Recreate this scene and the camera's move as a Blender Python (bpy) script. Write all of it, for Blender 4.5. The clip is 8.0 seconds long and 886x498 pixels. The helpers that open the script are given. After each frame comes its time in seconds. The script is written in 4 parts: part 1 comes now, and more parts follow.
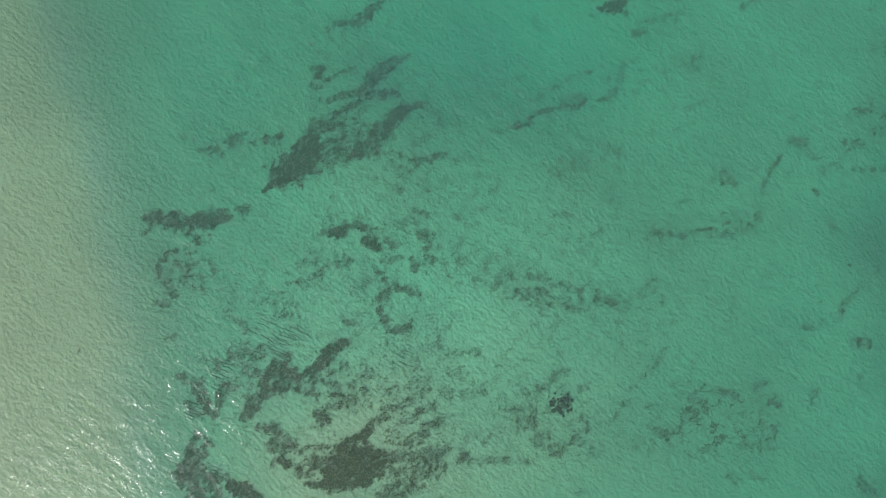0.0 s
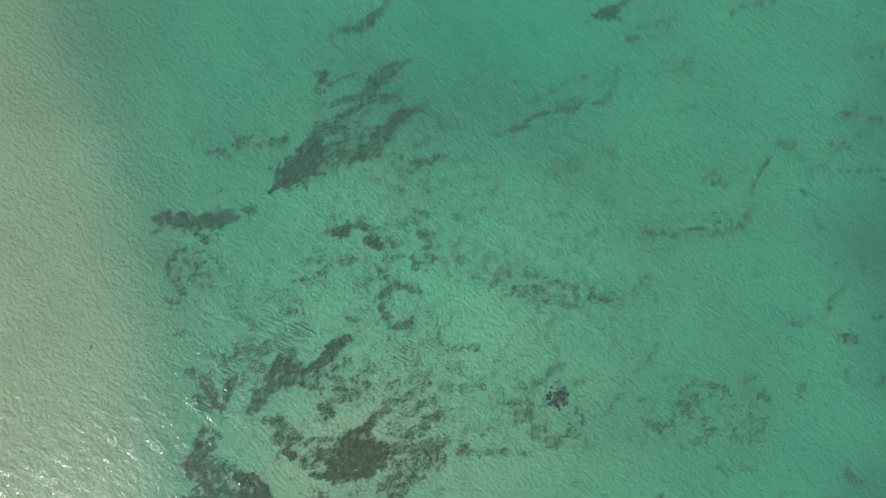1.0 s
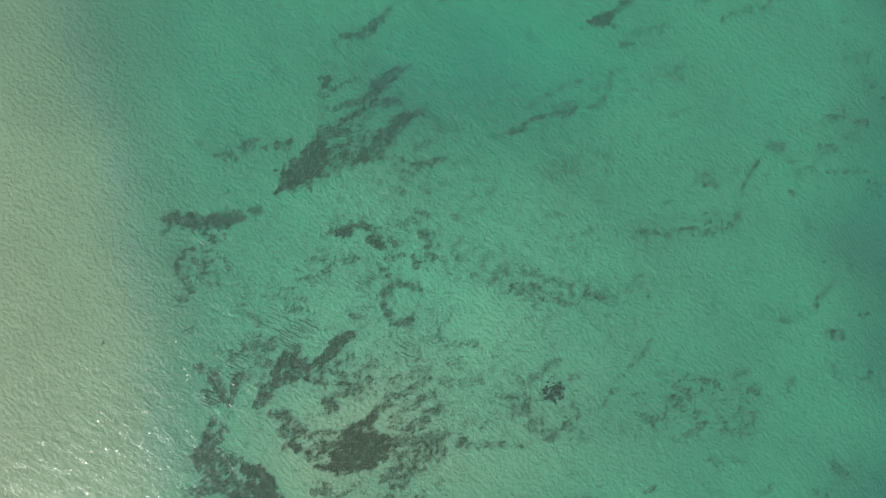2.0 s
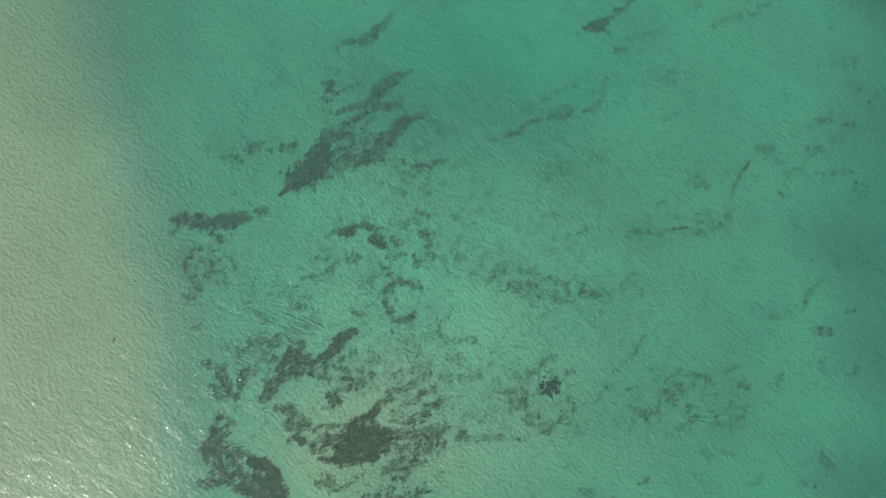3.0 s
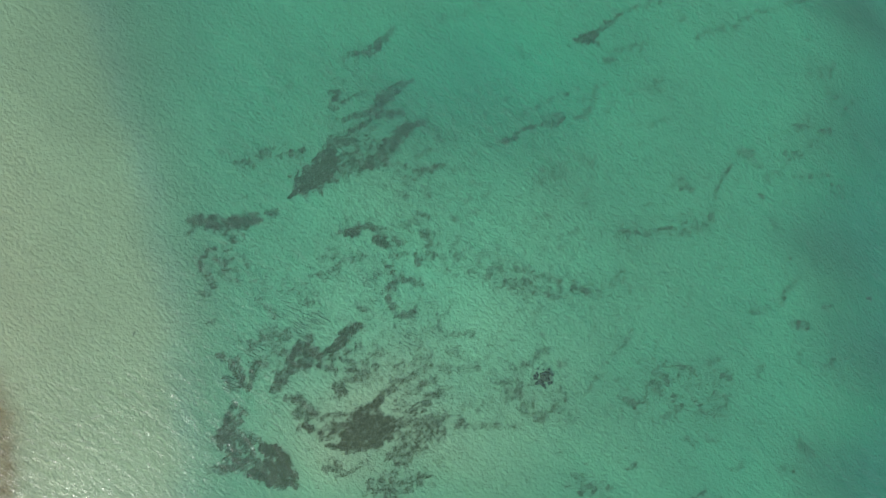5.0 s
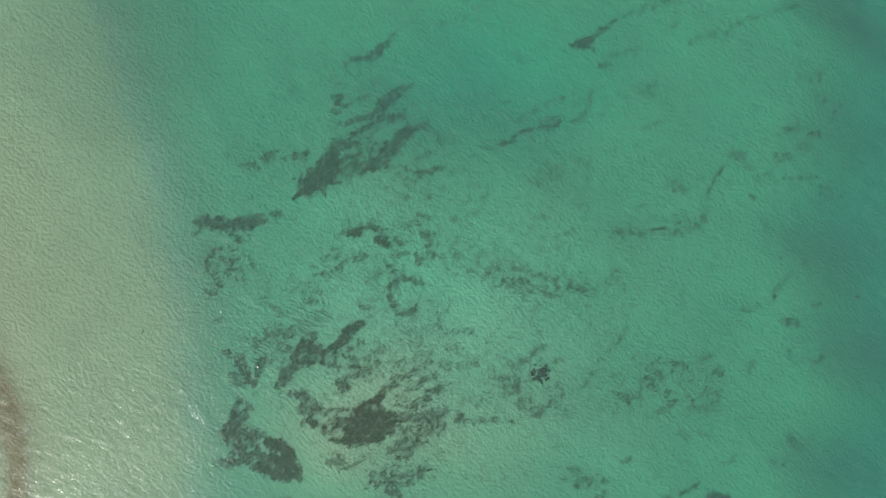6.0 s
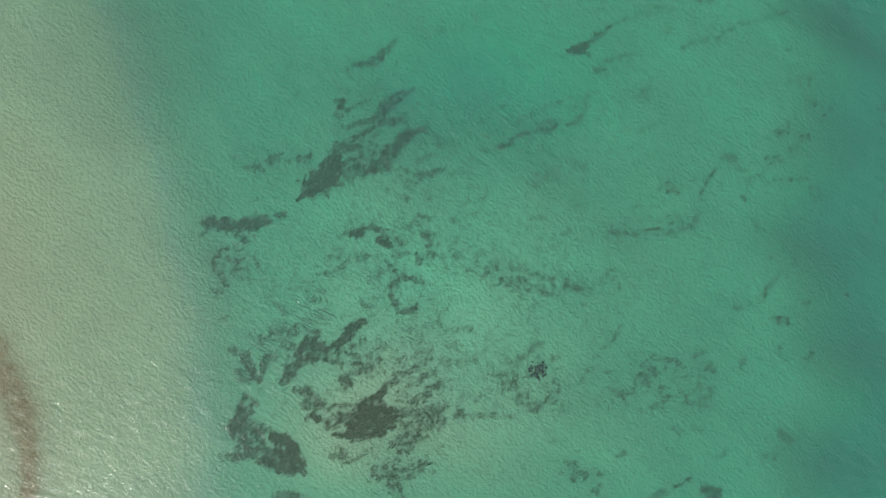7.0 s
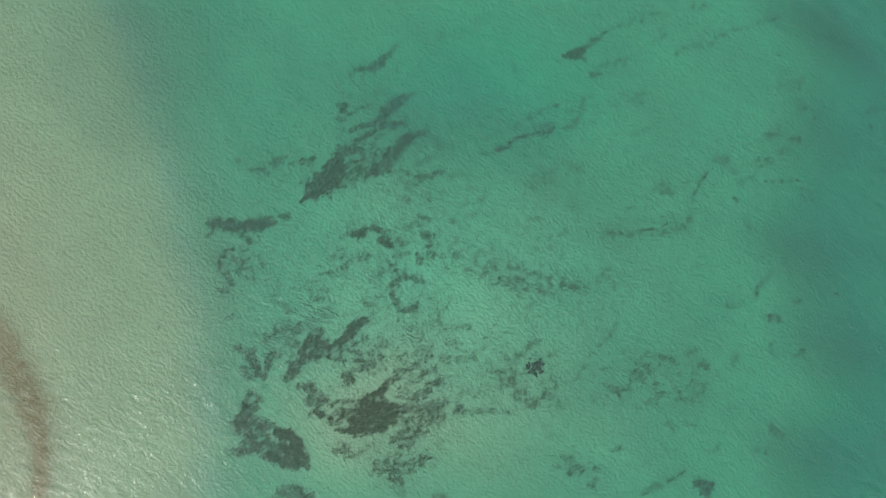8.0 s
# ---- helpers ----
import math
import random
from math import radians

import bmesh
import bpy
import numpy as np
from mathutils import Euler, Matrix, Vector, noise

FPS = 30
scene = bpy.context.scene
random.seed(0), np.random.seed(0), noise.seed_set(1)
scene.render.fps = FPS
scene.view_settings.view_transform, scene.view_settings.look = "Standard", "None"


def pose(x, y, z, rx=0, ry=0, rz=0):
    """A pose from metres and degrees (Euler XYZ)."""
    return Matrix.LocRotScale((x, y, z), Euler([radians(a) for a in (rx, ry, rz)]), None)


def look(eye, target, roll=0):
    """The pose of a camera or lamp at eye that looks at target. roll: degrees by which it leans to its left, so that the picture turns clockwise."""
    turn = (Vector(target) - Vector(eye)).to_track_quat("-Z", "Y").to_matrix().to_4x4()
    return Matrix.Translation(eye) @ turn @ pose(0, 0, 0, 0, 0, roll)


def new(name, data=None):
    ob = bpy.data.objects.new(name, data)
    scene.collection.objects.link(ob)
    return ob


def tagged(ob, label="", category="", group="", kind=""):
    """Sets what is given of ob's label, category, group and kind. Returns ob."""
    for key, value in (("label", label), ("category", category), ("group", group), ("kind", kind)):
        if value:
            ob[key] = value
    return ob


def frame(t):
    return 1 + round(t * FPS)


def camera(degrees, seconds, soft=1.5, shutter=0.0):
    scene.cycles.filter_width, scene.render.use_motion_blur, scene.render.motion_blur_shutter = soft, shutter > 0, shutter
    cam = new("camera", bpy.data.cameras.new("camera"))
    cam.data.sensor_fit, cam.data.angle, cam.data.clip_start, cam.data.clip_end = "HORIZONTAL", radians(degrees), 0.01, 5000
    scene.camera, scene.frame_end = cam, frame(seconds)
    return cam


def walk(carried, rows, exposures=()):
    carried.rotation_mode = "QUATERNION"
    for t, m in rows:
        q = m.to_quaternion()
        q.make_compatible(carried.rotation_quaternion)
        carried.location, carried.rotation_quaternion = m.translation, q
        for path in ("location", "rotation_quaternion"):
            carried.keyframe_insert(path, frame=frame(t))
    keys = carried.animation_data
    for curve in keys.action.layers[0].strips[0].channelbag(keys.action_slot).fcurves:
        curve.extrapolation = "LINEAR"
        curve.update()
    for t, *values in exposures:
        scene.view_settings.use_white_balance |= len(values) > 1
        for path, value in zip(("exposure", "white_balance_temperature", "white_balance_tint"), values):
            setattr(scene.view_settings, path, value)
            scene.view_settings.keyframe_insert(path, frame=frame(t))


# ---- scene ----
cam = camera(76.0, 8.0, soft=1.1)
# seconds, metres, degrees: a slow climb, looking straight down
ROWS = [
    (0.0, 0.000, 0.000, 60.000, 0.295, -0.441, -0.000),
    (0.5, 0.016, -0.056, 61.062, 0.286, -0.427, -0.023),
    (1.0, 0.033, -0.106, 62.131, 0.278, -0.413, -0.046),
    (1.5, 0.051, -0.152, 63.205, 0.270, -0.399, -0.069),
    (2.0, 0.070, -0.192, 64.282, 0.261, -0.385, -0.092),
    (2.5, 0.089, -0.227, 65.363, 0.253, -0.371, -0.115),
    (3.0, 0.110, -0.257, 66.446, 0.245, -0.357, -0.138),
    (3.5, 0.132, -0.282, 67.529, 0.237, -0.343, -0.161),
    (4.0, 0.154, -0.302, 68.612, 0.228, -0.329, -0.183),
    (4.5, 0.178, -0.317, 69.693, 0.220, -0.315, -0.206),
    (5.0, 0.202, -0.327, 70.772, 0.212, -0.301, -0.229),
    (5.5, 0.227, -0.331, 71.846, 0.203, -0.287, -0.252),
    (6.0, 0.253, -0.331, 72.915, 0.195, -0.273, -0.275),
    (6.5, 0.280, -0.325, 73.977, 0.187, -0.259, -0.298),
    (7.0, 0.308, -0.315, 75.032, 0.179, -0.245, -0.321),
    (7.5, 0.337, -0.299, 76.079, 0.170, -0.231, -0.344),
    (8.0, 0.367, -0.278, 77.115, 0.162, -0.217, -0.367),
]
walk(cam, [(t, pose(x, y, z, rx, ry, rz)) for t, x, y, z, rx, ry, rz in ROWS], [(0.0, -0.13), (8.0, -0.14)])

# ---- light ----
SUN_ELEVATION, SUN_AZIMUTH = radians(35), radians(230)   # azimuth clockwise from +y
world = bpy.data.worlds.new("sky")
scene.world = world
world.use_nodes = True
sky = world.node_tree.nodes.new("ShaderNodeTexSky")
sky.sky_type, sky.sun_disc = "NISHITA", False
sky.sun_elevation, sky.sun_rotation = SUN_ELEVATION, SUN_AZIMUTH
world.node_tree.nodes["Background"].inputs["Strength"].default_value = 0.1
world.node_tree.links.new(sky.outputs[0], world.node_tree.nodes["Background"].inputs["Color"])
sun = new("sun", bpy.data.lights.new("sun", "SUN"))
sun.data.energy, sun.data.angle, sun.data.color = 3.2, radians(0.6), (1.0, 0.95, 0.88)
to_sun = Vector((math.sin(SUN_AZIMUTH) * math.cos(SUN_ELEVATION), math.cos(SUN_AZIMUTH) * math.cos(SUN_ELEVATION), math.sin(SUN_ELEVATION)))
sun.matrix_world = look(to_sun * 100, (0, 0, 0))

# ---- materials ----


class Graph:
    """Short hand for a material's nodes."""

    def __init__(self, name):
        self.material = bpy.data.materials.new(name)
        self.material.use_nodes = True
        self.tree = self.material.node_tree
        self.tree.nodes.clear()
        self.out = self.node("ShaderNodeOutputMaterial")

    def node(self, kind, values=None, operation="", clamp=False, data_type="", attribute=""):
        n = self.tree.nodes.new(kind)
        if operation:
            n.operation = operation
        if clamp:
            n.use_clamp = True
        if data_type:
            n.data_type = data_type
        if attribute:
            n.attribute_name = attribute
        for key, value in (values or {}).items():
            if isinstance(value, bpy.types.NodeSocket):
                self.tree.links.new(value, n.inputs[key])
            else:
                n.inputs[key].default_value = value
        return n

    def math(self, operation, a, b=0.0, clamp=False):
        return self.node("ShaderNodeMath", {0: a, 1: b}, operation, clamp).outputs[0]

    def noise(self, scale, detail=3.0, rough=0.5, vector=None):
        n = self.node("ShaderNodeTexNoise", {"Scale": scale, "Detail": detail, "Roughness": rough})
        if vector is not None:
            self.tree.links.new(vector, n.inputs["Vector"])
        return n.outputs[0]

    def ramp(self, factor, stops):
        n = self.node("ShaderNodeValToRGB", {0: factor})
        while len(n.color_ramp.elements) < len(stops):
            n.color_ramp.elements.new(0.5)
        for e, (at, colour) in zip(n.color_ramp.elements, stops):
            e.position, e.color = at, (*colour, 1)
        return n.outputs[0]

    def mix(self, factor, a, b):
        return self.node("ShaderNodeMix", {0: factor, 6: a, 7: b}, data_type="RGBA").outputs[2]

    def bump(self, height, distance, strength=1.0, normal=None):
        n = self.node("ShaderNodeBump", {"Height": height, "Distance": distance, "Strength": strength})
        if normal is not None:
            self.tree.links.new(normal, n.inputs["Normal"])
        return n.outputs[0]

    def place(self, scale=(1, 1, 1), turn=0.0):
        at = self.node("ShaderNodeNewGeometry").outputs["Position"]
        turned = self.node("ShaderNodeMapping", {"Vector": at, "Rotation": (0, 0, turn)}).outputs[0]
        return self.node("ShaderNodeMapping", {"Vector": turned, "Scale": scale}).outputs[0]

    def finish(self, shader):
        self.tree.links.new(shader, self.out.inputs["Surface"])
        return self.material


def sand_material():
    g = Graph("sand")
    at = g.place()
    broad = g.ramp(g.noise(0.09, 4, 0.6, at), [(0.3, (0.35, 0.34, 0.21)), (0.7, (0.43, 0.415, 0.258))])
    # lens vignette put into the colour: sand paler in the middle, frayed rim
    spot = g.node("ShaderNodeMapping", {"Vector": at, "Location": (2 / 38, 9 / 33, 0), "Scale": (1 / 38, 1 / 33, 0)}).outputs[0]
    rim = g.math("ADD", g.node("ShaderNodeVectorMath", {0: spot}, "LENGTH").outputs["Value"], g.math("MULTIPLY", g.noise(0.12, 4, 0.6, at), 0.5))
    vignette = g.ramp(rim, [(0.35, (1, 1, 1)), (1.25, (0, 0, 0))])
    broad = g.mix(g.math("MULTIPLY", vignette, 0.75), broad, (0.64, 0.60, 0.39, 1))
    # darker silt at the foot of the sandbank
    spot = g.node("ShaderNodeMapping", {"Vector": at, "Location": (40 / 22, -28 / 23, 0), "Scale": (1 / 22, 1 / 23, 0)}).outputs[0]
    rim = g.math("ADD", g.node("ShaderNodeVectorMath", {0: spot}, "LENGTH").outputs["Value"], g.math("MULTIPLY", g.noise(0.15, 4, 0.6, at), 0.5))
    silt = g.ramp(rim, [(0.45, (1, 1, 1)), (1.3, (0, 0, 0))])
    broad = g.mix(g.math("MULTIPLY", silt, 0.72), broad, (0.300, 0.265, 0.165, 1))
    patch = g.noise(0.9, 5, 0.65, at)
    colour = g.mix(g.math("MULTIPLY", g.ramp(patch, [(0.42, (0, 0, 0)), (0.72, (1, 1, 1))]), 0.35), broad, (0.29, 0.27, 0.17, 1))
    # a film of brown algae, rust-coloured where it is thickest
    film = g.node("ShaderNodeAttribute", attribute="film").outputs["Fac"]
    film = g.math("ADD", film, g.math("MULTIPLY", g.math("SUBTRACT", g.noise(0.5, 5, 0.65, at), 0.5), 0.9))
    colour = g.mix(g.math("MULTIPLY", g.ramp(film, [(0.15, (0, 0, 0)), (0.9, (1, 1, 1))]), 0.62), colour, (0.250, 0.165, 0.085, 1))
    colour = g.mix(g.math("MULTIPLY", g.ramp(film, [(0.7, (0, 0, 0)), (1.2, (1, 1, 1))]), 0.6), colour, (0.27, 0.130, 0.045, 1))
    grain = g.noise(9.0, 4, 0.7, at)
    colour = g.mix(0.25, colour, g.ramp(grain, [(0.3, (0.25, 0.23, 0.14)), (0.7, (0.52, 0.48, 0.31))]))
    ripple = g.noise(2.0, 3, 0.55, g.place((0.85, 1.15, 1), radians(40)))
    ridge = g.noise(0.75, 2, 0.5, g.place((0.6, 1.3, 1), radians(43)))
    height = g.math("ADD", g.math("ADD", ripple, g.math("MULTIPLY", ridge, 0.4)), g.math("MULTIPLY", g.noise(3.0, 4, 0.6, at), 0.3))
    normal = g.bump(height, 0.19, 1.0)
    p = g.node("ShaderNodeBsdfPrincipled", {"Base Color": colour, "Roughness": 0.9, "Normal": normal, "Specular IOR Level": 0.1})
    return g.finish(p.outputs[0])


def leaf_material(name, dark, light):
    g = Graph(name)
    rnd = g.node("ShaderNodeNewGeometry").outputs["Random Per Island"]
    broad = g.noise(0.8, 3, 0.6, g.place())
    mixf = g.math("ADD", g.math("MULTIPLY", rnd, 0.7), g.math("MULTIPLY", broad, 0.4), True)
    colour = g.mix(mixf, (*dark, 1), (*light, 1))
    p = g.node("ShaderNodeBsdfPrincipled", {"Base Color": colour, "Roughness": 0.75, "Specular IOR Level": 0.1})
    return g.finish(p.outputs[0])


def rock_material(name, dark, light):
    g = Graph(name)
    at = g.place()
    colour = g.ramp(g.noise(3.0, 6, 0.7, at), [(0.3, dark), (0.7, light)])
    p = g.node("ShaderNodeBsdfPrincipled", {"Base Color": colour, "Roughness": 0.9, "Normal": g.bump(g.noise(9, 5, 0.7, at), 0.05)})
    return g.finish(p.outputs[0])


def water_material():
    """Clear sea: light is lost along the column below each point, red first, and some is scattered back."""
    g = Graph("sea_water")
    depth = g.node("ShaderNodeAttribute", attribute="column").outputs["Fac"]
    through_r, through_g, through_b = (g.math("POWER", base, depth) for base in (0.66, 0.93, 0.90))
    clear = g.node("ShaderNodeCombineColor", {0: through_r, 1: through_g, 2: through_b}).outputs[0]
    turbid = g.math("SUBTRACT", 1.0, g.math("POWER", 0.70, g.math("ADD", depth, 0.9)))
    haze = g.mix(g.math("DIVIDE", depth, 5.5, True), (0.095, 0.135, 0.098, 1), (0.075, 0.145, 0.140, 1))
    back = g.mix(turbid, (0, 0, 0, 1), haze)
    # an uneven paler, bluer band in the water's colour along the sandbank's edge
    pale_band = g.math("MULTIPLY", g.node("ShaderNodeAttribute", attribute="edge_band").outputs["Fac"], g.ramp(g.noise(0.16, 4, 0.6, g.place((1, 0.6, 1), radians(-15))), [(0.3, (0.2, 0.2, 0.2)), (0.65, (1, 1, 1))]))
    back = g.mix(g.math("MULTIPLY", pale_band, 0.26), back, (0.105, 0.175, 0.195, 1))
    drift = g.noise(0.35, 3, 0.5, g.place())
    chop = g.noise(1.2, 1, 0.5, g.place((0.8, 1.2, 1), radians(42)))
    crest = g.noise(1.4, 1, 0.5, g.place((0.5, 1.4, 1), radians(36)))
    fine = g.noise(2.3, 2, 0.5, g.place((1.0, 1.12, 1), radians(30)))
    gust = g.math("ADD", 0.5, drift)
    normal = g.bump(g.math("MULTIPLY", chop, gust), 0.10)
    facet = g.bump(g.noise(6.2, 1, 0.45, g.place((0.6, 1.3, 1), radians(34))), 0.034, 1.0, g.bump(g.math("MULTIPLY", crest, gust), 0.11))
    normal = g.bump(g.math("MULTIPLY", fine, gust), 0.10, 1.0, normal)
    body = g.node("ShaderNodeAddShader", {0: g.node("ShaderNodeBsdfTransparent", {"Color": clear}).outputs[0],
                                          1: g.node("ShaderNodeBsdfDiffuse", {"Color": back, "Normal": normal}).outputs[0]})
    fresnel = g.node("ShaderNodeFresnel", {"IOR": 1.33, "Normal": facet}).outputs[0]
    # smooth facets that glint, and the finest ripples that give a broad sheen
    glint = g.node("ShaderNodeBsdfGlossy", {"Color": g.math("MULTIPLY", fresnel, 0.32), "Roughness": 0.088, "Normal": facet})
    sheen = g.node("ShaderNodeBsdfGlossy", {"Color": g.math("MULTIPLY", fresnel, 0.55), "Roughness": 0.50, "Normal": facet})
    shine = g.node("ShaderNodeAddShader", {0: glint.outputs[0], 1: sheen.outputs[0]})
    return g.finish(g.node("ShaderNodeAddShader", {0: body.outputs[0], 1: shine.outputs[0]}).outputs[0])


SAND = sand_material()
WATER = water_material()
GRASS = leaf_material("seagrass_leaf", (0.090, 0.081, 0.036), (0.258, 0.232, 0.103))
BROWN = leaf_material("brown_weed", (0.22, 0.095, 0.028), (0.36, 0.185, 0.065))
LITTER = leaf_material("dead_leaf", (0.05, 0.055, 0.03), (0.10, 0.10, 0.06))
CORAL = rock_material("coral_rock", (0.026, 0.024, 0.012), (0.072, 0.066, 0.034))
WOOD = rock_material("soaked_wood", (0.05, 0.043, 0.03), (0.11, 0.09, 0.065))

# ---- the sea ----
EDGE = (-0.472, 0.057, -2.201, -5.758, -32.048)   # the sandbank's edge, x over y / 30 m


def smooth(a, b, v):
    u = np.clip((v - a) / (b - a), 0, 1)
    return u * u * (3 - 2 * u)


def past_edge(x, y):
    """Metres beyond the sandbank's edge."""
    return x - np.polyval(EDGE, np.clip(y, -40, 40) / 30) + 0.4 * np.sin(0.35 * y + 1) + 0.25 * np.sin(0.8 * y)


def along(spine, x, y):
    """How far points lie from a spine of (x, y, half width), in half widths."""
    p = np.array(spine)
    best = np.full(np.shape(x), 9.0)
    for (ax, ay, aw), (bx, by, bw) in zip(p[:-1], p[1:]):
        u = np.clip(((x - ax) * (bx - ax) + (y - ay) * (by - ay)) / ((bx - ax) ** 2 + (by - ay) ** 2 + 1e-9), 0, 1)
        best = np.minimum(best, np.hypot(x - ax - u * (bx - ax), y - ay - u * (by - ay)) / (aw + u * (bw - aw)))
    return best


def depth_at(x, y):
    """Depth of the seabed under the calm surface, in metres."""
    x, y = np.asarray(x, float), np.asarray(y, float)
    s = past_edge(x, y)
    d = 0.39 + 0.40 * smooth(-32, -2, s) + 1.75 * (0.45 * smooth(-5.5, 5.0, s) + 0.55 * smooth(-8.0, 10.0, s))
    d = d + 0.38 * np.exp(-((s - 13) / 16) ** 2) * smooth(-10, 20, y)
    d = d + smooth(2, 30, y) * (0.16 * smooth(6, -4, s) - 0.45 * np.exp(-((s - 5) / 5) ** 2))
    d = d + 2.1 * np.exp(-((x - 6) / 14) ** 2 - ((y - 22) / 9) ** 2)
    d = d + 5.6 * smooth(45, 69, x + 2.5 * np.sin(0.16 * y + 1) + 1.2 * np.sin(0.41 * y)) + 0.4 * smooth(10, 40, x) + 6 * smooth(65, 600, x)
    d = d - 0.38 * np.exp(-((x - 12) / 16) ** 2 - ((y + 27) / 9) ** 2)
    d = d - 1.38 * np.exp(-((x + 12) / 17) ** 2 - ((y + 24) / 12) ** 2) * smooth(0, 9, s) - 0.5 * np.exp(-((x + 9) / 14) ** 2 - ((y - 10) / 10) ** 2)
    d = d - 0.5 * np.exp(-((x - 6) / 26) ** 2 - ((y + 14) / 16) ** 2) + 0.25 * smooth(0, 25, y) * smooth(-5, 5, s)
    swell = 0.16 * np.sin(0.31 * x + 0.9 * np.sin(0.23 * y)) * np.sin(0.27 * y + 0.6 * np.sin(0.19 * x)) * smooth(4, 16, s)
    return np.clip(d + swell, 0.3, 12)


def axis(half, step, reach):
    """Even steps to +-half, then growing ones to +-reach."""
    inner = np.arange(-half, half + step / 2, step)
    outer, at, s = [], half, step
    while at < reach:
        s *= 1.5
        at += s
        outer.append(at)
    return np.concatenate([-np.array(outer[::-1]), inner, np.array(outer)])


def sheet(name, xs, ys, z, material):
    """A height field over the plane as one mesh."""
    nx, ny = len(xs), len(ys)
    gx, gy = np.meshgrid(xs, ys)
    co = np.stack([gx, gy, z], -1).reshape(-1, 3)
    i = np.arange(nx * ny).reshape(ny, nx)
    quads = np.stack([i[:-1, :-1], i[:-1, 1:], i[1:, 1:], i[1:, :-1]], -1).reshape(-1, 4)
    return raw_mesh(name, co, quads, 4, material)


def raw_mesh(name, co, faces, sides, material, flat=False):
    me = bpy.data.meshes.new(name)
    me.vertices.add(len(co))
    me.vertices.foreach_set("co", np.asarray(co, np.float32).ravel())
    me.loops.add(faces.size)
    me.loops.foreach_set("vertex_index", faces.astype(np.int32).ravel())
    me.polygons.add(len(faces))
    me.polygons.foreach_set("loop_start", np.arange(0, faces.size, sides, dtype=np.int32))
    me.update(calc_edges=True)
    if not flat:
        me.polygons.foreach_set("use_smooth", np.ones(len(faces), bool))
    me.materials.append(material)
    return me


xs, ys = axis(71, 0.5, 4500), axis(41, 0.5, 4500)
gx, gy = np.meshgrid(xs, ys)
bed_mesh = sheet("seabed", xs, ys, -depth_at(gx, gy), SAND)
WEED_SPINE = [(-64.4, 0.4, 0.7), (-61.2, -8.8, 1.7), (-59.0, -12.7, 2.2), (-57.0, -17.0, 2.5), (-55.2, -20.8, 2.4), (-54.4, -25.1, 1.9), (-54.2, -28.9, 1.6), (-54.6, -35.1, 1.4)]
film = bed_mesh.attributes.new("film", "FLOAT", "POINT")
near = along(WEED_SPINE, gx, gy)
behind = smooth(0.5, -5.0, gx - np.interp(gy, [p[1] for p in WEED_SPINE[::-1]], [p[0] for p in WEED_SPINE[::-1]])) * smooth(0, -14, gy)
film.data.foreach_set("value", (np.exp(-(near / 1.3) ** 2) + 0.35 * behind).astype(np.float32).ravel())
seabed = tagged(new("seabed", bed_mesh), "pale rippled sand seabed under clear shallow water", "seabed", kind="structure")


def wave_height(x, y):
    """Wind waves: many small trains about one heading, in uneven gusts."""
    rng = np.random.default_rng(5)
    z = np.zeros_like(x)
    for k in range(46):
        length = 0.9 * (3.2 / 0.9) ** (k / 45) * rng.uniform(0.92, 1.08)
        head = radians(57) + rng.normal(0, 0.48)
        number = 2 * math.pi / length
        phase = number * (x * math.cos(head) + y * math.sin(head)) + rng.uniform(0, 6.28)
        phase += 0.8 * np.sin(x * rng.uniform(-0.25, 0.25) + y * rng.uniform(-0.25, 0.25) + rng.uniform(0, 6.28))
        steep = 0.0115 * rng.uniform(0.5, 1.4)
        z += steep / number * (np.sin(phase) + 0.25 * np.sin(2 * phase + 1.2))
    gust = 1 + 0.3 * np.sin(0.11 * x + 0.17 * y + 1.0) * np.sin(0.07 * x - 0.13 * y)
    return z * gust * (1 - smooth(67, 71, abs(x))) * (1 - smooth(38, 41, abs(y)))


xs, ys = axis(71, 0.2, 4500), axis(41, 0.2, 4500)
gx, gy = np.meshgrid(xs, ys)
gz = wave_height(gx, gy)
sea_mesh = sheet("water", xs, ys, gz, WATER)
column = sea_mesh.attributes.new("column", "FLOAT", "POINT")
column.data.foreach_set("value", (gz + depth_at(gx, gy)).astype(np.float32).ravel())
edge_band = sea_mesh.attributes.new("edge_band", "FLOAT", "POINT")
edge_band.data.foreach_set("value", np.exp(-((past_edge(gx, gy) + 2.4) / 2.0) ** 2).astype(np.float32).ravel())
water = tagged(new("water", sea_mesh), "clear turquoise sea surface with small wind ripples", "water", kind="structure")

# ---- seagrass ----


def tuft_template(rng, blades, spread, rise, wide):
    """Leaves that splay from one root: a quad and a tip each, as triangles."""
    co, tri = [], []
    for b in range(blades):
        a = 2 * math.pi * (b + rng.uniform(-0.4, 0.4)) / blades
        reach, up = spread * rng.uniform(0.6, 1.2), rise * rng.uniform(0.6, 1.2)
        c, s = math.cos(a), math.sin(a)
        h = wide * rng.uniform(0.7, 1.3) / 2
        n = len(co)
        for r, z, k in ((0.02, 0.0, 0.8), (reach * 0.5, up * 0.75, 1.0), (reach, up * rng.uniform(0.7, 1.0), 0.0)):
            for side in ((-1, 1) if k else (0,)):
                co.append((c * r - s * h * k * side, s * r + c * h * k * side, z))
        tri += [(n, n + 1, n + 3), (n, n + 3, n + 2), (n + 2, n + 3, n + 4)]
    return np.array(co), np.array(tri)


